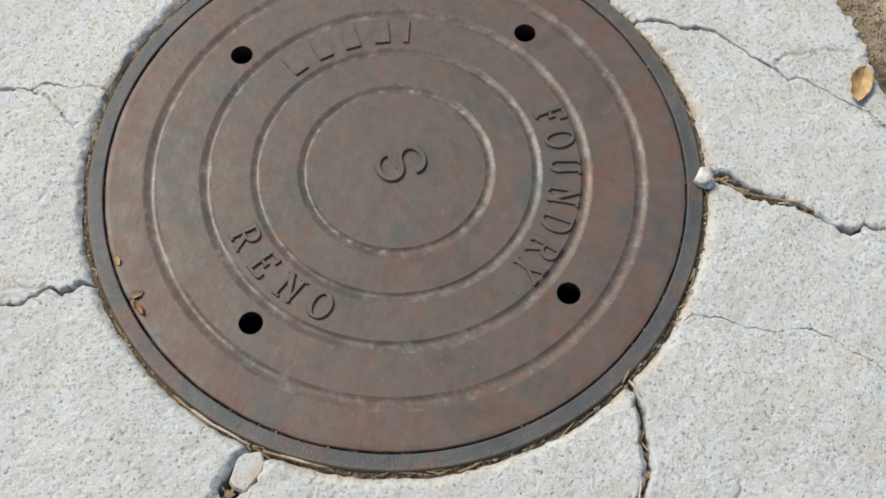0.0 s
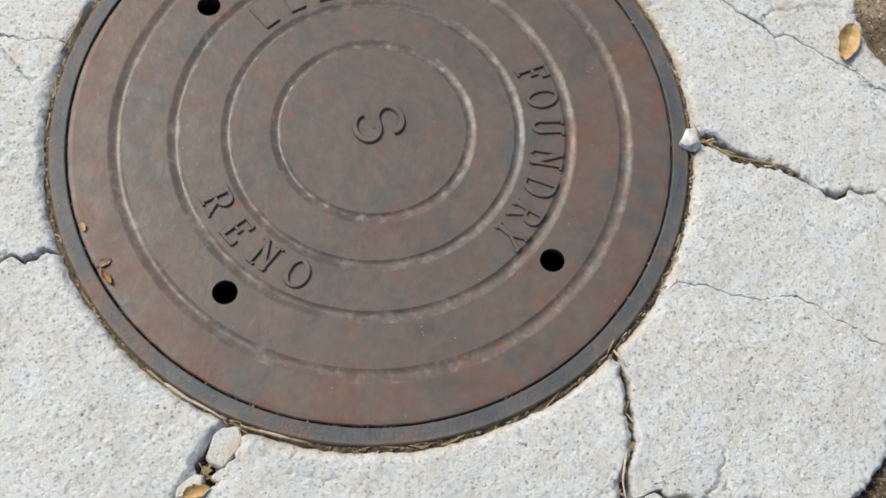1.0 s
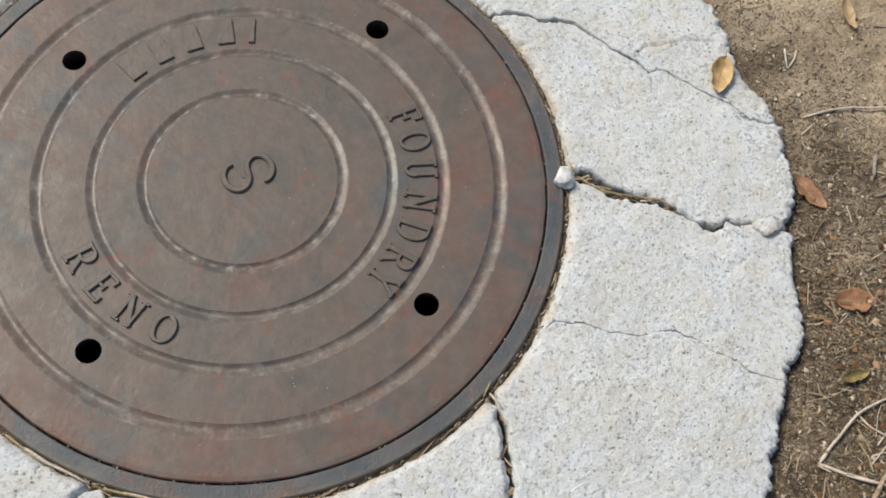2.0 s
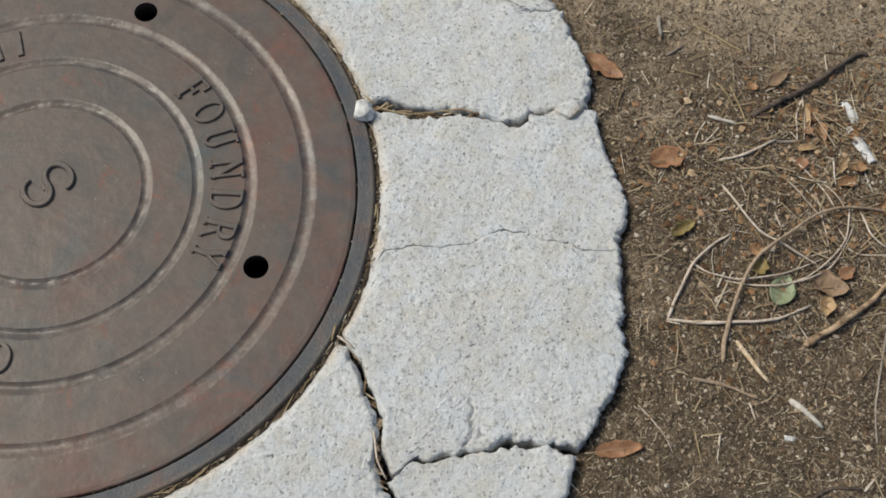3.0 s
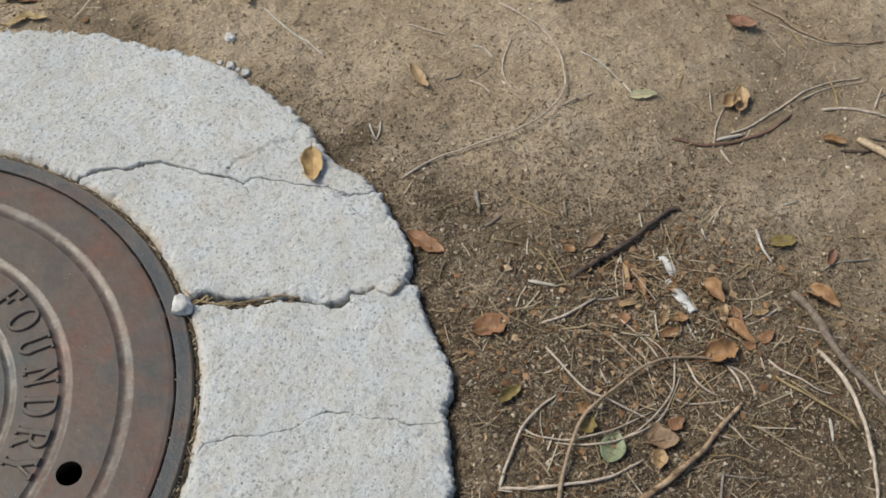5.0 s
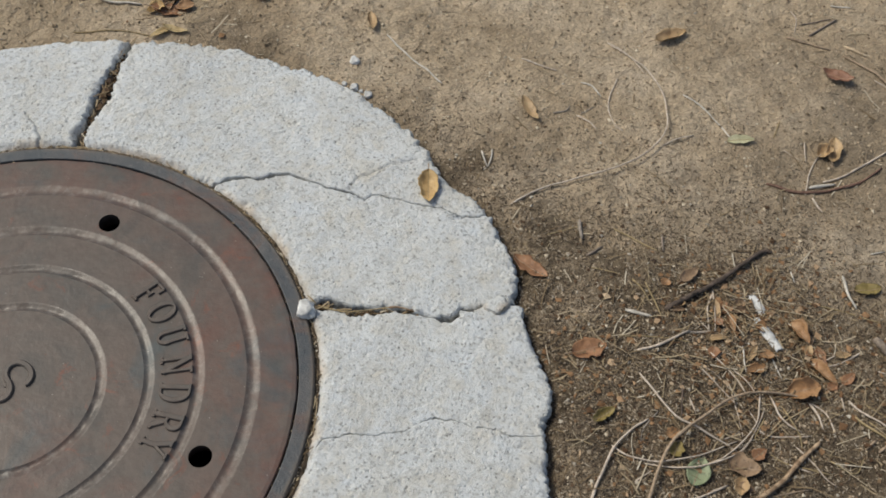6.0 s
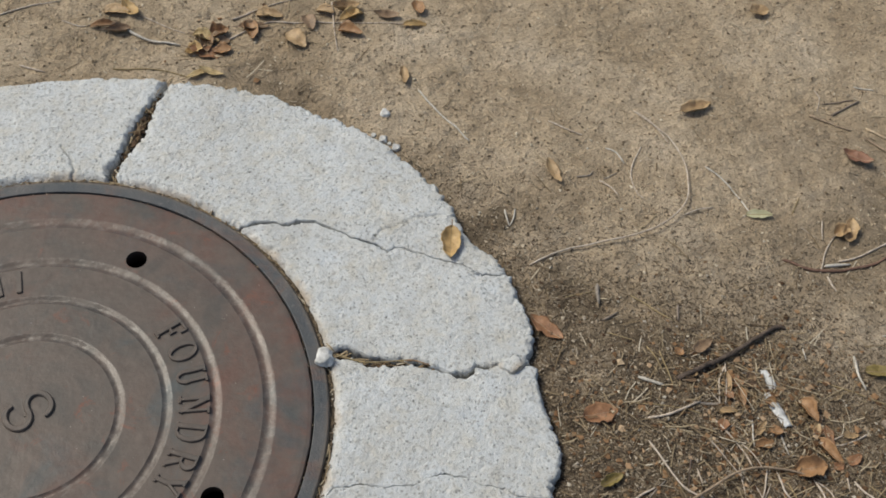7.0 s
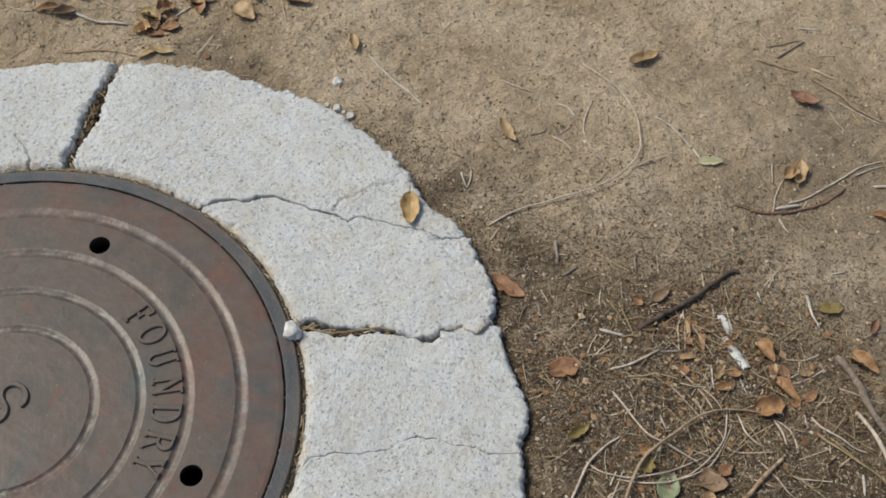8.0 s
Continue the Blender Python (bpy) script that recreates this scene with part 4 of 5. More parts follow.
twig("tan", 2.5, 10, (0.578, -0.342), (0.595, -0.310), (0.622, -0.277), (0.648, -0.255), (0.687, -0.241), (0.727, -0.228), (0.761, -0.229), (0.791, -0.237), (0.812, -0.249))
twig("pale", 1.5, 0, (0.813, -0.253), (0.824, -0.270), (0.822, -0.294))
twig("pale", 2.2, 4, (0.544, -0.286), (0.563, -0.265), (0.588, -0.241), (0.610, -0.230), (0.633, -0.223))
twig("pale", 2.2, 3, (0.543, -0.286), (0.576, -0.301), (0.608, -0.310), (0.643, -0.317), (0.685, -0.313))
twig("pale", 1.4, 5, (0.587, -0.237), (0.598, -0.254), (0.622, -0.269), (0.662, -0.277), (0.717, -0.272))
twig("pale", 1.4, 4, (0.611, -0.266), (0.647, -0.284), (0.682, -0.288), (0.718, -0.282), (0.747, -0.260), (0.762, -0.245))
twig("pale", 1.8, 6, (0.646, -0.171), (0.653, -0.207), (0.662, -0.233), (0.686, -0.257), (0.711, -0.283))
twig("grey", 1.1, 0, (0.647, -0.218), (0.624, -0.232), (0.616, -0.244))
twig("split", 3.3, 0, (0.598, -0.326), (0.604, -0.350), (0.613, -0.373))
twig("tan", 2.4, 0, (0.545, -0.349), (0.571, -0.363), (0.596, -0.385))
twig("white", 3.9, 0, (0.625, -0.393), (0.644, -0.427))
twig("grey", 1.8, 0, (0.749, -0.352), (0.727, -0.384), (0.705, -0.418), (0.687, -0.455))
twig("grey", 1.2, 0, (0.747, -0.354), (0.775, -0.368), (0.790, -0.371))
twig("straw", 1.2, 0, (0.778, -0.384), (0.749, -0.402), (0.723, -0.426))
twig("straw", 0.8, 0, (0.604, -0.313), (0.612, -0.341), (0.622, -0.372))
twig("dark", 2.0, 0, (0.686, -0.195), (0.666, -0.236))
twig("pale", 2.1, 2, (0.654, -0.144), (0.676, -0.146), (0.706, -0.141), (0.722, -0.137))
twig("pale", 0.9, 0, (0.721, -0.139), (0.748, -0.145))
twig("white", 2.7, 0, (0.664, -0.091), (0.687, -0.110))
twig("straw", 1.2, 3, (0.688, -0.055), (0.695, -0.090))
twig("straw", 1.2, 3, (0.700, -0.064), (0.699, -0.111))
twig("straw", 1.6, 0, (0.697, 0.019), (0.713, -0.002), (0.735, -0.029))
twig("straw", 0.9, 0, (0.619, 0.035), (0.660, 0.035))
twig("grey", 3.5, 0, (0.662, 0.042), (0.655, 0.016))
twig("brown", 2.5, 0, (0.652, -0.006), (0.675, -0.000))
twig("brown", 2.6, 0, (0.748, -0.007), (0.739, -0.029))
twig("straw", 1.2, 0, (0.651, -0.024), (0.679, -0.043))
twig("white", 1.8, 2, (0.587, 0.180), (0.585, 0.167), (0.585, 0.153))
twig("white", 1.8, 2, (0.600, 0.178), (0.593, 0.163), (0.585, 0.153))
twig("pale", 1.9, 0, (0.687, 0.310), (0.706, 0.294), (0.726, 0.279))
twig("white", 1.9, 0, (0.749, 0.252), (0.761, 0.242), (0.766, 0.223))
twig("pale", 1.5, 0, (0.799, 0.246), (0.771, 0.210), (0.763, 0.173), (0.769, 0.157))
twig("grey", 1.4, 0, (0.694, 0.211), (0.710, 0.210), (0.720, 0.217))
twig("grey", 1.1, 0, (0.728, 0.201), (0.753, 0.210))
twig("pale", 1.9, 0, (0.722, 0.200), (0.733, 0.186), (0.738, 0.170))
twig("white", 1.9, 0, (0.869, 0.193), (0.885, 0.167), (0.894, 0.131), (0.898, 0.107))
twig("white", 2.0, 0, (0.529, 0.402), (0.540, 0.368), (0.573, 0.299))
twig("tan", 2.5, 0, (1.051, 0.250), (1.076, 0.231), (1.097, 0.211))
twig("split", 2.5, 0, (1.119, 0.212), (1.139, 0.187))
twig("brown", 1.5, 0, (1.081, 0.268), (1.130, 0.267))
twig("brown", 2.4, 0, (1.084, 0.246), (1.137, 0.263))
twig("white", 2.5, 2, (0.150, 0.603), (0.174, 0.572), (0.225, 0.546))
twig("pale", 2.1, 0, (0.011, 0.547), (0.043, 0.528))
twig("pale", 1.3, 0, (0.178, 0.615), (0.236, 0.569))
twig("pale", 1.6, 0, (0.238, 0.524), (0.338, 0.568), (0.386, 0.565), (0.544, 0.530))
twig("pale", 1.1, 0, (0.487, -0.358), (0.499, -0.388), (0.501, -0.409))
twig("straw", 1.1, 0, (0.529, -0.394), (0.524, -0.429))
twig("pale", 1.6, 0, (0.550, -0.405), (0.539, -0.426))
twig("pale", 1.6, 0, (0.587, -0.385), (0.587, -0.402))
twig("dark", 2.2, 0, (0.598, -0.486), (0.630, -0.481), (0.655, -0.489))
twig("pale", 2.0, 0, (0.657, -0.492), (0.674, -0.482))
twig("straw", 0.9, 0, (0.782, -0.386), (0.743, -0.415))
twig("white", 1.9, 0, (0.874, -0.095), (0.871, -0.110))
twig("straw", 1.0, 0, (1.019, -0.163), (1.077, -0.184))
twig("straw", 1.3, 0, (0.965, -0.235), (0.993, -0.261), (1.016, -0.281))
twig("white", 1.7, 0, (0.982, -0.097), (1.000, -0.099))
twig("pale", 1.6, 0, (0.898, -0.214), (0.872, -0.220), (0.851, -0.219))
twig("tan", 2.4, 0, (0.857, -0.326), (0.878, -0.319))
twig("pale", 1.6, 0, (0.952, -0.312), (0.944, -0.341))
twig("pale", 2.2, 0, (0.951, -0.343), (0.962, -0.354), (0.958, -0.363))
twig("straw", 1.6, 0, (1.018, -0.274), (1.025, -0.289))
twig("pale", 1.5, 0, (0.741, -0.264), (0.754, -0.277), (0.795, -0.289))
twig("straw", 1.2, 3, (0.780, -0.244), (0.783, -0.280), (0.779, -0.299))
twig("pale", 1.3, 3, (0.774, -0.091), (0.762, -0.119), (0.750, -0.146))
twig("pale", 1.2, 0, (0.737, -0.121), (0.745, -0.144))
twig("straw", 1.2, 0, (0.744, -0.295), (0.756, -0.310), (0.796, -0.334))
twig("pale", 1.5, 3, (0.809, 0.123), (0.832, 0.126), (0.854, 0.127))
twig("brown", 2.0, 0, (0.714, -0.340), (0.734, -0.330), (0.756, -0.324))
twig("pale", 1.0, 0, (0.954, 0.074), (0.962, 0.064), (0.969, 0.054))
twig("pale", 1.4, 2, (0.986, 0.078), (0.979, 0.064), (0.974, 0.049))
twig("pale", 1.9, 0, (1.160, -0.016), (1.173, -0.004), (1.189, 0.009))
twig("grey", 1.5, 0, (1.168, -0.003), (1.194, -0.003), (1.188, -0.025))
twig("pale", 1.2, 3, (0.712, -0.180), (0.724, -0.210), (0.734, -0.234))
twig("pale", 1.2, 3, (0.745, -0.189), (0.755, -0.214), (0.760, -0.230))
twig("straw", 1.2, 2, (0.756, -0.256), (0.735, -0.275), (0.750, -0.278))
twig("pale", 1.2, 2, (0.781, -0.313), (0.786, -0.334), (0.795, -0.347))
twig("straw", 1.2, 2, (0.801, -0.320), (0.819, -0.340), (0.838, -0.327))
twig("pale", 1.7, 0, (-0.011, 0.649), (0.027, 0.660), (0.073, 0.664))
twig("pale", 1.7, 0, (0.071, 0.623), (0.093, 0.607), (0.108, 0.607))
twig("straw", 1.6, 0, (0.131, 0.520), (0.190, 0.505), (0.226, 0.487))
twig("pale", 1.7, 0, (0.301, 0.586), (0.352, 0.601), (0.403, 0.610))
twig("pale", 1.7, 0, (0.448, 0.596), (0.439, 0.532), (0.435, 0.492))
twig("pale", 1.6, 0, (0.811, 0.310), (0.827, 0.286), (0.838, 0.242))
twig("pale", 1.2, 0, (1.082, 0.296), (1.082, 0.279), (1.066, 0.255))
twig("white", 1.7, 0, (1.142, 0.290), (1.156, 0.282), (1.167, 0.277))

twig("pale", 1.6, 2, (0.771, -0.097), (0.754, -0.117), (0.744, -0.143))
twig("grey", 1.4, 0, (0.786, -0.111), (0.810, -0.112), (0.822, -0.109))
twig("straw", 1.0, 0, (0.747, -0.134), (0.784, -0.140))
twig("pale", 1.3, 0, (0.711, -0.136), (0.730, -0.140), (0.746, -0.143))
twig("pale", 1.5, 2, (0.730, -0.160), (0.740, -0.186), (0.746, -0.209), (0.748, -0.224))
twig("pale", 0.9, 0, (0.715, -0.176), (0.728, -0.195), (0.736, -0.216))
twig("white", 1.5, 2, (0.773, -0.170), (0.765, -0.188), (0.761, -0.201))
twig("pale", 1.4, 4, (0.764, -0.230), (0.746, -0.257), (0.721, -0.274), (0.693, -0.285), (0.674, -0.286))
twig("pale", 1.8, 2, (0.774, -0.234), (0.772, -0.257), (0.778, -0.270), (0.788, -0.281))
twig("pale", 1.9, 2, (0.811, -0.252), (0.813, -0.270), (0.811, -0.286))
twig("white", 1.5, 0, (0.798, -0.194), (0.797, -0.208), (0.797, -0.219))
twig("pale", 1.3, 0, (0.838, -0.213), (0.860, -0.211), (0.879, -0.207))
twig("pale", 1.8, 3, (0.855, -0.263), (0.859, -0.278), (0.873, -0.297), (0.884, -0.312), (0.898, -0.321))
twig("straw", 2.0, 3, (0.850, -0.281), (0.859, -0.299), (0.873, -0.318), (0.893, -0.349), (0.896, -0.363))
twig("pale", 1.5, 0, (0.849, -0.257), (0.845, -0.273))
twig("tan", 2.2, 0, (0.860, -0.313), (0.843, -0.319))
twig("grey", 1.2, 0, (0.933, -0.300), (0.914, -0.307))
twig("pale", 1.6, 0, (0.929, -0.306), (0.924, -0.328))
twig("pale", 1.4, 0, (0.903, -0.241), (0.917, -0.252), (0.944, -0.273))
twig("straw", 1.2, 0, (0.938, -0.230), (0.958, -0.253), (0.986, -0.282))
twig("white", 2.1, 0, (0.877, -0.342), (0.866, -0.364))
twig("straw", 1.2, 0, (0.865, -0.370), (0.866, -0.389))
twig("pale", 1.3, 0, (0.686, -0.213), (0.685, -0.233))
twig("pale", 1.0, 2, (0.773, -0.295), (0.784, -0.325))
twig("pale", 1.4, 0, (0.757, -0.311), (0.776, -0.327))
twig("tan", 1.3, 0, (0.717, -0.336), (0.750, -0.340), (0.766, -0.343))
twig("pale", 0.9, 0, (0.594, -0.281), (0.618, -0.275))
twig("tan", 2.2, 2, (1.108, 0.197), (1.133, 0.155), (1.146, 0.123), (1.175, 0.091), (1.238, 0.073))
twig("pale", 1.2, 0, (1.127, 0.146), (1.158, 0.103), (1.187, 0.084), (1.216, 0.076))
twig("straw", 1.3, 0, (1.137, 0.132), (1.133, 0.097))
twig("white", 3.0, 0, (0.956, 0.011), (0.993, 0.008))
twig("dark", 2.6, 0, (1.084, -0.056), (1.108, -0.067), (1.137, -0.069))
twig("straw", 1.2, 0, (0.971, 0.117), (0.951, 0.095))
twig("pale", 1.1, 0, (0.735, -0.219), (0.727, -0.257), (0.724, -0.269))
twig("pale", 1.2, 2, (0.744, -0.243), (0.745, -0.270))
twig("straw", 1.0, 0, (0.718, -0.152), (0.686, -0.136), (0.647, -0.122))
twig("pale", 1.2, 0, (0.691, -0.265), (0.709, -0.266), (0.720, -0.264))
# straw lying along the joint and over the cracks
twig("pale", 2.0, 1, (-0.180, -0.268), (-0.152, -0.284), (-0.120, -0.300))
twig("straw", 1.5, 1, (-0.196, -0.256), (-0.168, -0.276), (-0.150, -0.286))
twig("straw", 1.4, 1, (-0.106, -0.305), (-0.070, -0.314), (-0.044, -0.318))
twig("pale", 1.2, 1, (-0.090, -0.308), (-0.050, -0.318))
twig("straw", 1.5, 1, (0.235, -0.211), (0.228, -0.226))
twig("pale", 1.8, 1, (0.234, -0.222), (0.246, -0.238))
twig("pale", 1.5, 1, (0.243, -0.317), (0.239, -0.343), (0.242, -0.362))
twig("straw", 1.3, 1, (0.334, 0.004), (0.347, -0.005), (0.369, -0.014), (0.416, -0.0195))
twig("orange", 1.6, 1, (0.408, -0.0185), (0.420, -0.022), (0.434, -0.031))
twig("straw", 1.1, 1, (0.326, 0.020), (0.333, 0.006))
twig("straw", 1.3, 1, (-0.320, 0.070), (-0.306, 0.110), (-0.305, 0.125))

leaf("gold", 0.501, 0.129, 43, 27, -107)
leaf("russet", 0.584, -0.001, 45, 22, -55)
leaf("russet", 0.606, -0.126, 37, 25, -5)
leaf("olive", 0.591, -0.204, 27, 13, 15)
leaf("green", 0.660, -0.292, 32, 24, 46)
leaf("olive", 0.647, -0.264, 18, 17, 46)
leaf("orange", 0.652, -0.246, 15, 14, 21)
leaf("brown", 0.710, -0.300, 32, 26, -37)
leaf("tan", 0.698, -0.318, 21, 15, 59)
leaf("orange", 0.802, -0.156, 13, 14, -43)
leaf("orange", 0.841, -0.174, 30, 21, -75)
leaf("orange", 0.844, -0.225, 39, 16, -68)
leaf("orange", 0.813, -0.238, 36, 28, -6)
leaf("tan", 0.762, -0.120, 24, 12, 75)
leaf("brown", 0.754, -0.069, 27, 14, 21)
leaf("olive", 0.949, -0.143, 30, 17, -12)
leaf("orange", 0.948, -0.222, 37, 22, -58)
leaf("tan", 1.013, 0.053, 36, 20, 57)
leaf("orange", 1.086, -0.041, 26, 13, -43)
leaf("brown", 0.826, -0.489, 50, 36, -68)
leaf("red", 0.985, -0.182, 22, 11, 40)
leaf("tan", 0.875, -0.213, 18, 8, -11)
leaf("tan", 0.666, 0.224, 39, 15, -82)
leaf("tan", 0.895, 0.291, 46, 20, 8)
leaf("palegreen", 0.908, 0.103, 32, 13, -17)
leaf("tan", 1.069, 0.461, 30, 23, 1)
leaf("red", 1.079, 0.162, 39, 21, -47)
leaf("tan", 1.003, 0.054, 24, 22, 16)
leaf("tan", 0.514, 0.427, 32, 14, -98)
leaf("russet", 0.454, -0.392, 42, 16, -10)
leaf("tan", 0.146, 0.629, 36, 20, -20)
leaf("gold", 0.166, 0.626, 36, 19, -63)
leaf("russet", 0.258, 0.525, 46, 23, -25)
leaf("orange", 0.280, 0.563, 28, 25, 6)
leaf("brown", 0.330, 0.565, 40, 18, -7)
leaf("tan", 0.381, 0.525, 36, 28, -50)
leaf("tan", 0.355, 0.585, 37, 20, -20)
leaf("tan", 0.434, 0.578, 26, 18, -29)
leaf("tan", 0.465, 0.576, 38, 22, 2)
leaf("orange", 0.461, 0.528, 34, 21, -30)
leaf("brown", 0.518, 0.550, 35, 15, -20)
leaf("orange", 0.567, 0.555, 27, 20, -86)
leaf("gold", 0.556, 0.526, 35, 12, -5)
leaf("straw", 0.241, 0.486, 32, 11, 13)
leaf("straw", 0.259, 0.483, 33, 10, -30)


# drift of crumpled leaves behind the collar, and broken ones in the heap of twigs
rng = random.Random(77)
for cx, cy, count in ((0.132, 0.590, 2), (0.235, 0.520, 2), (0.262, 0.550, 4), (0.318, 0.560, 1), (0.420, 0.560, 2), (0.430, 0.530, 1)):
    for _ in range(count):
        leaf(rng.choice(("tan", "tan", "orange", "gold", "brown", "straw")), cx + rng.gauss(0, 0.018), cy + rng.gauss(0, 0.015), rng.uniform(22, 38), rng.uniform(12, 22), rng.uniform(0, 360))
for cx, cy, count in ((0.835, -0.225, 5), (0.785, -0.120, 5), (0.765, -0.165, 5), (0.740, -0.090, 3), (0.715, -0.300, 2), (0.820, -0.190, 3)):
    for _ in range(count):
        leaf(rng.choice(("brown", "orange", "russet", "russet", "tan")), cx + rng.gauss(0, 0.016), cy + rng.gauss(0, 0.014), rng.uniform(11, 21), rng.uniform(7, 13), rng.uniform(0, 360))
# bits on the iron and in the wide crack
leaf("orange", -0.2425, -0.1690, 15, 8, -50)
leaf("brown", -0.2465, -0.1540, 12, 8, 30)
leaf("straw", -0.2720, -0.1190, 10, 6, -60)
leaf("gold", -0.1400, -0.3640, 22, 14, 20)


# ---- litter: too fine to count ----
def dampness(x, y):
    """How thickly litter lies: most beside the collar and in the drift of twigs."""
    d = np.hypot(x, y) - outer_radius(np.arctan2(y, x))
    drift = np.exp(-(((x - 0.74) / 0.20) ** 2 + ((y + 0.22) / 0.20) ** 2))
    east = np.clip((x - 0.25) / 0.3, 0, 1) * np.clip((0.35 - y) / 0.3, 0, 1)
    drift = drift + 0.7 * np.exp(-(((x - 0.60) / 0.20) ** 2 + ((y + 0.52) / 0.14) ** 2))
    return np.clip(0.05 + 0.9 * drift + 0.7 * east * np.exp(-np.clip(d, 0, 9) / 0.05), 0, 1)


def scatter(count, seed, sparse):
    rng = np.random.default_rng(seed)
    out = np.empty((0, 2))
    while len(out) < count:
        q = rng.uniform((-0.3, -0.62), (1.40, 1.0), (count * 2, 2))
        d = np.hypot(q[:, 0], q[:, 1]) - outer_radius(np.arctan2(q[:, 1], q[:, 0]))
        # what lies on dry sand thins out where the litter is thick
        thick = dampness(q[:, 0], q[:, 1])
        share = thick + sparse if sparse < 0.2 else sparse * (1.15 - thick)
        keep = (d > 0.001) & (rng.random(len(q)) < np.clip(share, 0, 1))
        out = np.vstack([out, q[keep]])
    return out[:count], rng


def fibres(name, count, seed, length, radius, material, label, sparse, places=None, heights=None, along=None):
    """Short bent stalks, each a thin three-sided rod of two pieces, in one mesh."""
    if places is None:
        places, rng = scatter(count, seed, sparse)
        heights = soil_height(places[:, 0], places[:, 1])
    else:
        rng = np.random.default_rng(seed)
    count = len(places)
    a = rng.uniform(0, 2 * math.pi, count) if along is None else along + rng.normal(0, 0.25, count)
    size = length[0] + (length[1] - length[0]) * rng.random(count) ** 2.5
    rad = rng.uniform(*radius, count)
    tilt, kink = rng.normal(0, 0.10, count), rng.normal(0, 0.20, count)
    verts = np.empty((count, 9, 3))
    for k, s in enumerate((-0.5, 0.0, 0.5)):
        cx = places[:, 0] + s * size * np.cos(a + kink * s)
        cy = places[:, 1] + s * size * np.sin(a + kink * s)
        cz = heights + rad * 0.9 + np.abs(tilt) * size * (s + 0.5) * 0.6
        for m in range(3):
            b = 2 * math.pi * m / 3 + 0.5
            verts[:, k * 3 + m, 0] = cx - np.sin(a) * rad * math.cos(b)
            verts[:, k * 3 + m, 1] = cy + np.cos(a) * rad * math.cos(b)
            verts[:, k * 3 + m, 2] = cz + rad * math.sin(b)
    faces = []
    cell = [(k * 3 + m, k * 3 + (m + 1) % 3, k * 3 + 3 + (m + 1) % 3, k * 3 + 3 + m) for k in range(2) for m in range(3)]
    base = (np.arange(count) * 9)[:, None, None] + np.array(cell)[None]
    faces = base.reshape(-1, 4).tolist()
    return tagged(put(name, mesh_of(name, verts.reshape(-1, 3), faces, material, False)), label, "litter", kind="stuff")


def crumbs(name, count, seed, size, material, label, sparse, places=None, heights=None, flat=0.7):
    """Uneven eight-sided grains in one mesh."""
    if places is None:
        places, rng = scatter(count, seed, sparse)
        heights = soil_height(places[:, 0], places[:, 1])
    else:
        rng = np.random.default_rng(seed)
    count = len(places)
    s = size[0] + (size[1] - size[0]) * rng.random(count) ** 4
    octa = np.array([(1, 0, 0), (-1, 0, 0), (0, 1, 0), (0, -1, 0), (0, 0, 1), (0, 0, -1)], float)
    a = rng.uniform(0, 2 * math.pi, count)
    verts = octa[None] * rng.uniform(0.55, 1.3, (count, 6, 1)) * s[:, None, None]
    verts += rng.normal(0, 0.25, verts.shape) * s[:, None, None]
    c, q = np.cos(a)[:, None], np.sin(a)[:, None]
    vx, vy = verts[..., 0] * c - verts[..., 1] * q, verts[..., 0] * q + verts[..., 1] * c
    out = np.stack([vx + places[:, :1], vy + places[:, 1:], verts[..., 2] * flat + (heights + s * 0.3)[:, None]], -1)
    tri = np.array([(0, 2, 4), (2, 1, 4), (1, 3, 4), (3, 0, 4), (2, 0, 5), (1, 2, 5), (3, 1, 5), (0, 3, 5)])
    faces = ((np.arange(count) * 6)[:, None, None] + tri[None]).reshape(-1, 3).tolist()
    return tagged(put(name, mesh_of(name, out.reshape(-1, 3), faces, material, False)), label, "soil crumbs", kind="stuff")


STALKS = litter_material("dry litter", (0.0, (0.030, 0.021, 0.014)), (0.40, (0.085, 0.062, 0.042)), (0.78, (0.18, 0.135, 0.09)), (1.0, (0.46, 0.385, 0.285)))
PALE_STALKS = litter_material("pale litter", (0.0, (0.12, 0.080, 0.045)), (0.45, (0.25, 0.185, 0.108)), (0.8, (0.38, 0.30, 0.19)), (1.0, (0.56, 0.49, 0.38)))
SANDY = litter_material("sandy litter", (0.0, (0.13, 0.094, 0.060)), (0.35, (0.27, 0.205, 0.135)), (0.75, (0.42, 0.33, 0.225)), (1.0, (0.62, 0.53, 0.40)))
CRUMBS = litter_material("soil crumbs", (0.0, (0.13, 0.097, 0.064)), (0.5, (0.23, 0.178, 0.120)), (0.88, (0.31, 0.25, 0.18)), (1.0, (0.50, 0.45, 0.37)))
fibres("fine_litter", 56000, 5, (0.0015, 0.0085), (0.00018, 0.0006), STALKS, "fine brown plant litter scattered on the soil", -0.052)
fibres("sandy_bits", 26000, 15, (0.0012, 0.010), (0.0002, 0.0006), SANDY, "fine tan plant bits trodden into the soil", 0.30)
fibres("dry_needles", 1000, 6, (0.006, 0.042), (0.0003, 0.0009), PALE_STALKS, "pale dry grass bits scattered on the soil", 0.05)
crumbs("soil_crumbs", 26000, 7, (0.0005, 0.0026), CRUMBS, "small dark soil crumbs among the litter", -0.05)
crumbs("sand_grains", 46000, 17, (0.0005, 0.0028), SANDY, "small tan soil crumbs and sand grains", 0.35)

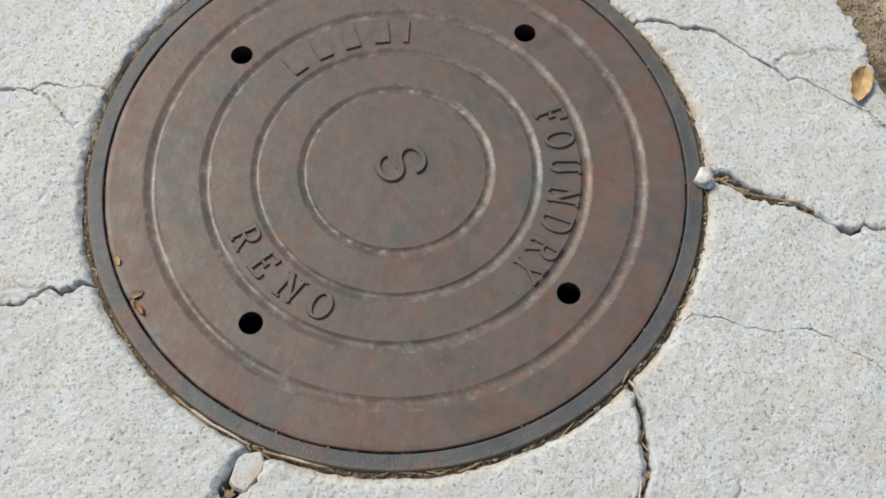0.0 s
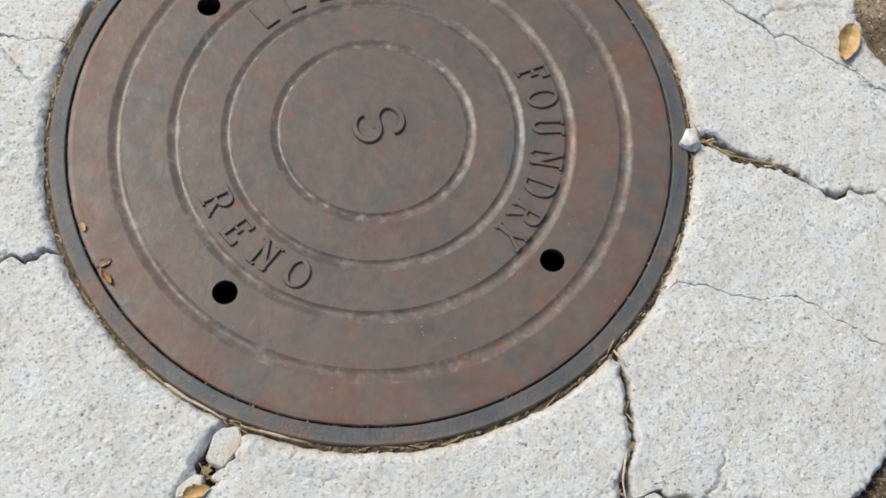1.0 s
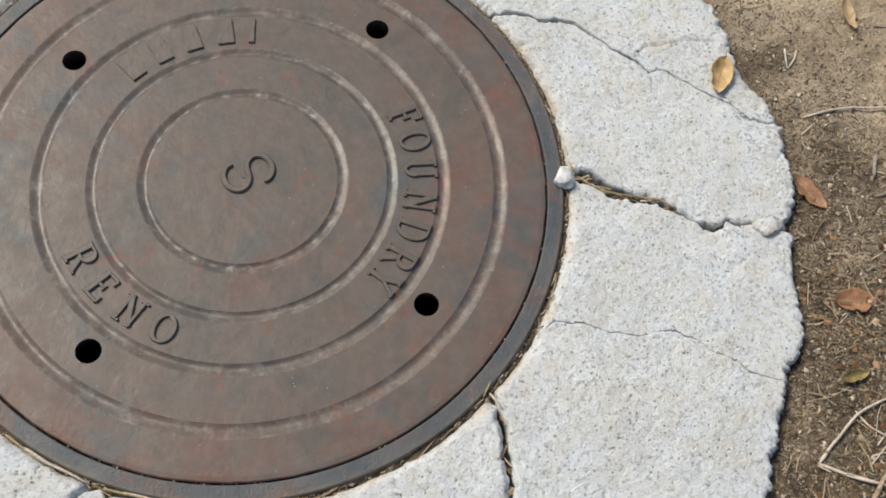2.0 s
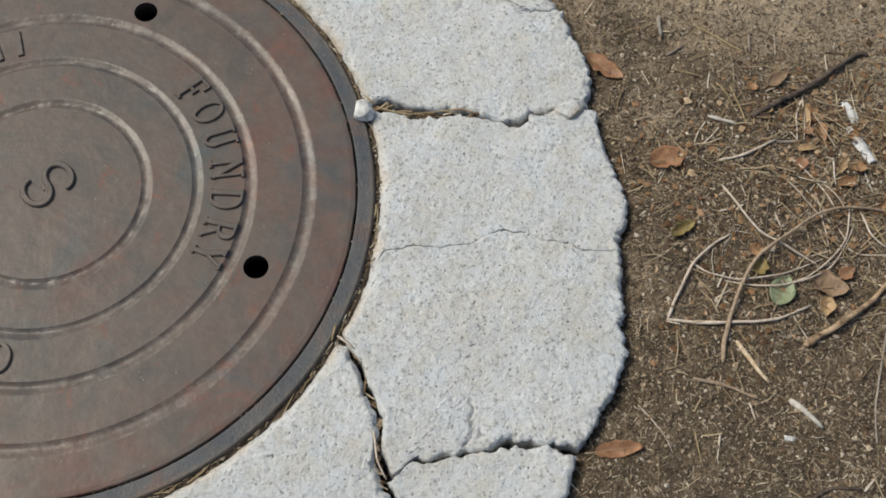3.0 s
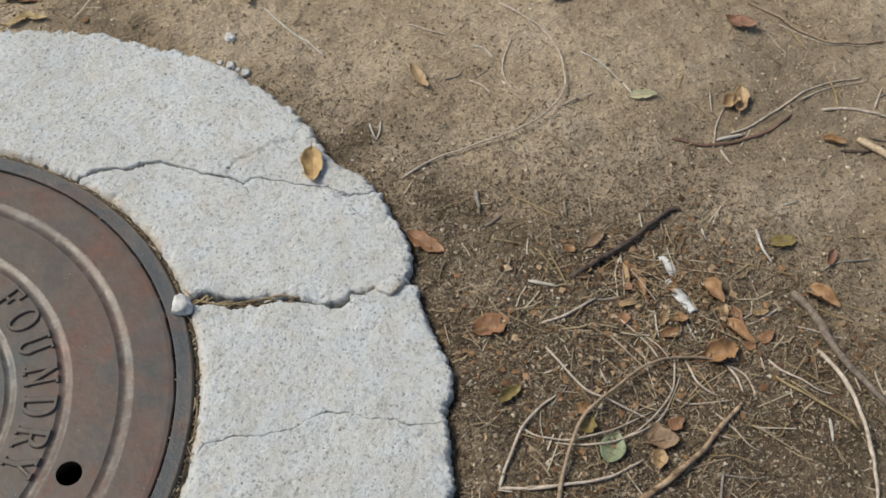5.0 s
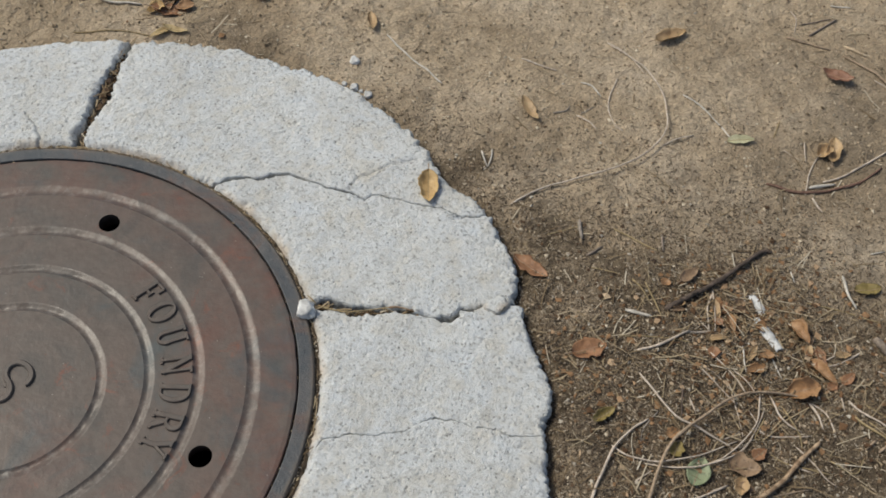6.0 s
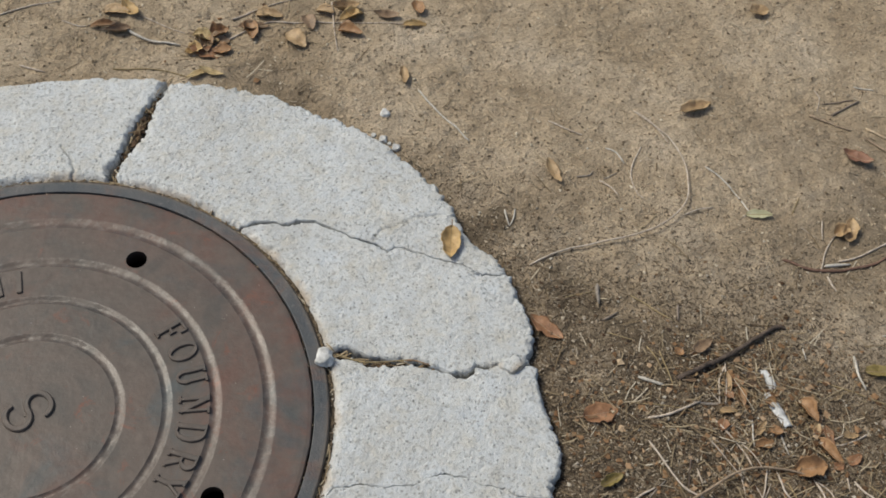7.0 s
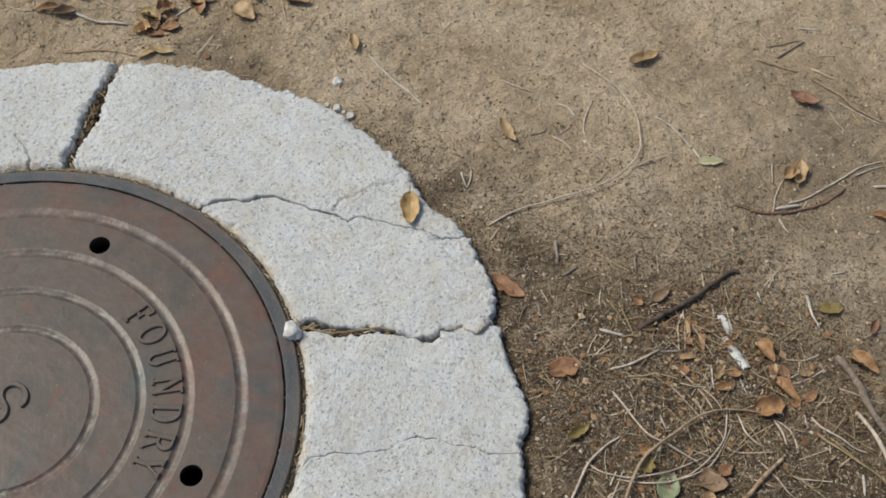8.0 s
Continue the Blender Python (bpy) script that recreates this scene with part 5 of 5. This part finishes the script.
FLAKES = litter_material("leaf fragments", (0.0, (0.04, 0.026, 0.017)), (0.45, (0.115, 0.070, 0.040)), (0.82, (0.22, 0.145, 0.082)), (1.0, (0.40, 0.31, 0.21)))
crumbs("leaf_fragments", 6500, 8, (0.0007, 0.0030), FLAKES, "broken leaf and bark fragments on the soil", -0.052, None, None, 0.22)

HEAP = litter_material("crumbled leaf and bark", (0.0, (0.055, 0.030, 0.016)), (0.4, (0.15, 0.082, 0.040)), (0.8, (0.30, 0.175, 0.090)), (1.0, (0.46, 0.34, 0.22)))
rng = np.random.default_rng(31)
for cx, cy, wide, count in ((0.80, -0.15, 0.055, 300), (0.75, -0.20, 0.070, 240), (0.60, -0.13, 0.030, 60), (0.93, -0.26, 0.050, 90), (0.62, -0.28, 0.060, 90), (0.30, 0.60, 0.12, 120)):
    spots = rng.normal((cx, cy), wide, (count, 2))
    spots = spots[np.hypot(spots[:, 0], spots[:, 1]) > outer_radius(np.arctan2(spots[:, 1], spots[:, 0])) + 0.006]
    fibres("straw_tangle", 0, 40 + count, (0.006, 0.045), (0.0002, 0.0008), PALE_STALKS, "loose pale straw tangled over the soil", 0, spots,
           soil_height(spots[:, 0], spots[:, 1]) + rng.uniform(0.0005, 0.004, len(spots)))
    spots = rng.normal((cx, cy), wide, (count * 3 if cx > 0.5 else count // 2, 2))
    spots = spots[np.hypot(spots[:, 0], spots[:, 1]) > outer_radius(np.arctan2(spots[:, 1], spots[:, 0])) + 0.006]
    crumbs("leaf_crumbs", 0, 50 + count, (0.0008, 0.0046), HEAP, "crumbled brown leaf bits on the soil", 0, spots, soil_height(spots[:, 0], spots[:, 1]) + 0.0006, 0.25)

# straw and crumbs caught in the joint and the wide cracks
rng = np.random.default_rng(12)
turn = rng.uniform(0, 2 * math.pi, 190)
rad = rng.normal(0.3218, 0.0012, 190)
spots = np.stack([rad * np.cos(turn), rad * np.sin(turn)], -1)
fibres("joint_straw", 0, 13, (0.004, 0.028), (0.0003, 0.0008), PALE_STALKS, "straw bits caught in the joint round the frame", 0, spots, np.full(190, -0.004), turn + math.pi / 2)
turn = rng.uniform(0, 2 * math.pi, 1500)
rad = rng.normal(0.3215, 0.0015, 1500)
spots = np.stack([rad * np.cos(turn), rad * np.sin(turn)], -1)
crumbs("joint_crumbs", 0, 14, (0.0005, 0.0026), CRUMBS, "soil crumbs in the joint round the frame", 0, spots, np.full(1500, -0.005))
turn = rng.uniform(0, 2 * math.pi, 420)
rad = rng.normal(0.3019, 0.0004, 420)
spots = np.stack([rad * np.cos(turn), rad * np.sin(turn)], -1)
crumbs("gap_crumbs", 0, 16, (0.0004, 0.0013), CRUMBS, "sand grains caught round the rim of the cover", 0, spots, rng.uniform(-0.006, -0.0012, 420))
for crack, lo, hi, count in ((CRACK_EAST, 0.33, 0.44, 60), (CRACK_SOUTH_EAST, 0.33, 0.44, 30), (CRACK_NORTH, 0.33, 0.49, 90), (CRACK_SOUTH, 0.33, 0.42, 40)):
    rad = rng.uniform(lo, hi, count)
    turn = crack.angle(rad) + rng.normal(0, 0.0022, count) / rad
    spots = np.stack([rad * np.cos(turn), rad * np.sin(turn)], -1)
    crumbs("crack_litter", 0, 70 + count, (0.0012, 0.0050), FLAKES, "brown leaf bits wedged in a wide crack", 0, np.repeat(spots, 3, 0) + rng.normal(0, 0.0025, (count * 3, 2)), np.full(count * 3, -0.016) + rng.uniform(-0.006, 0.006, count * 3), 0.6)
    fibres("crack_straw", 0, 15 + count, (0.006, 0.032), (0.0004, 0.0010), PALE_STALKS, "straw bits caught in a wide concrete crack", 0, spots[:30], np.full(min(count, 30), -0.010) + rng.uniform(-0.004, 0.003, min(count, 30)), turn[:30] + rng.normal(0, 0.55, min(count, 30)))
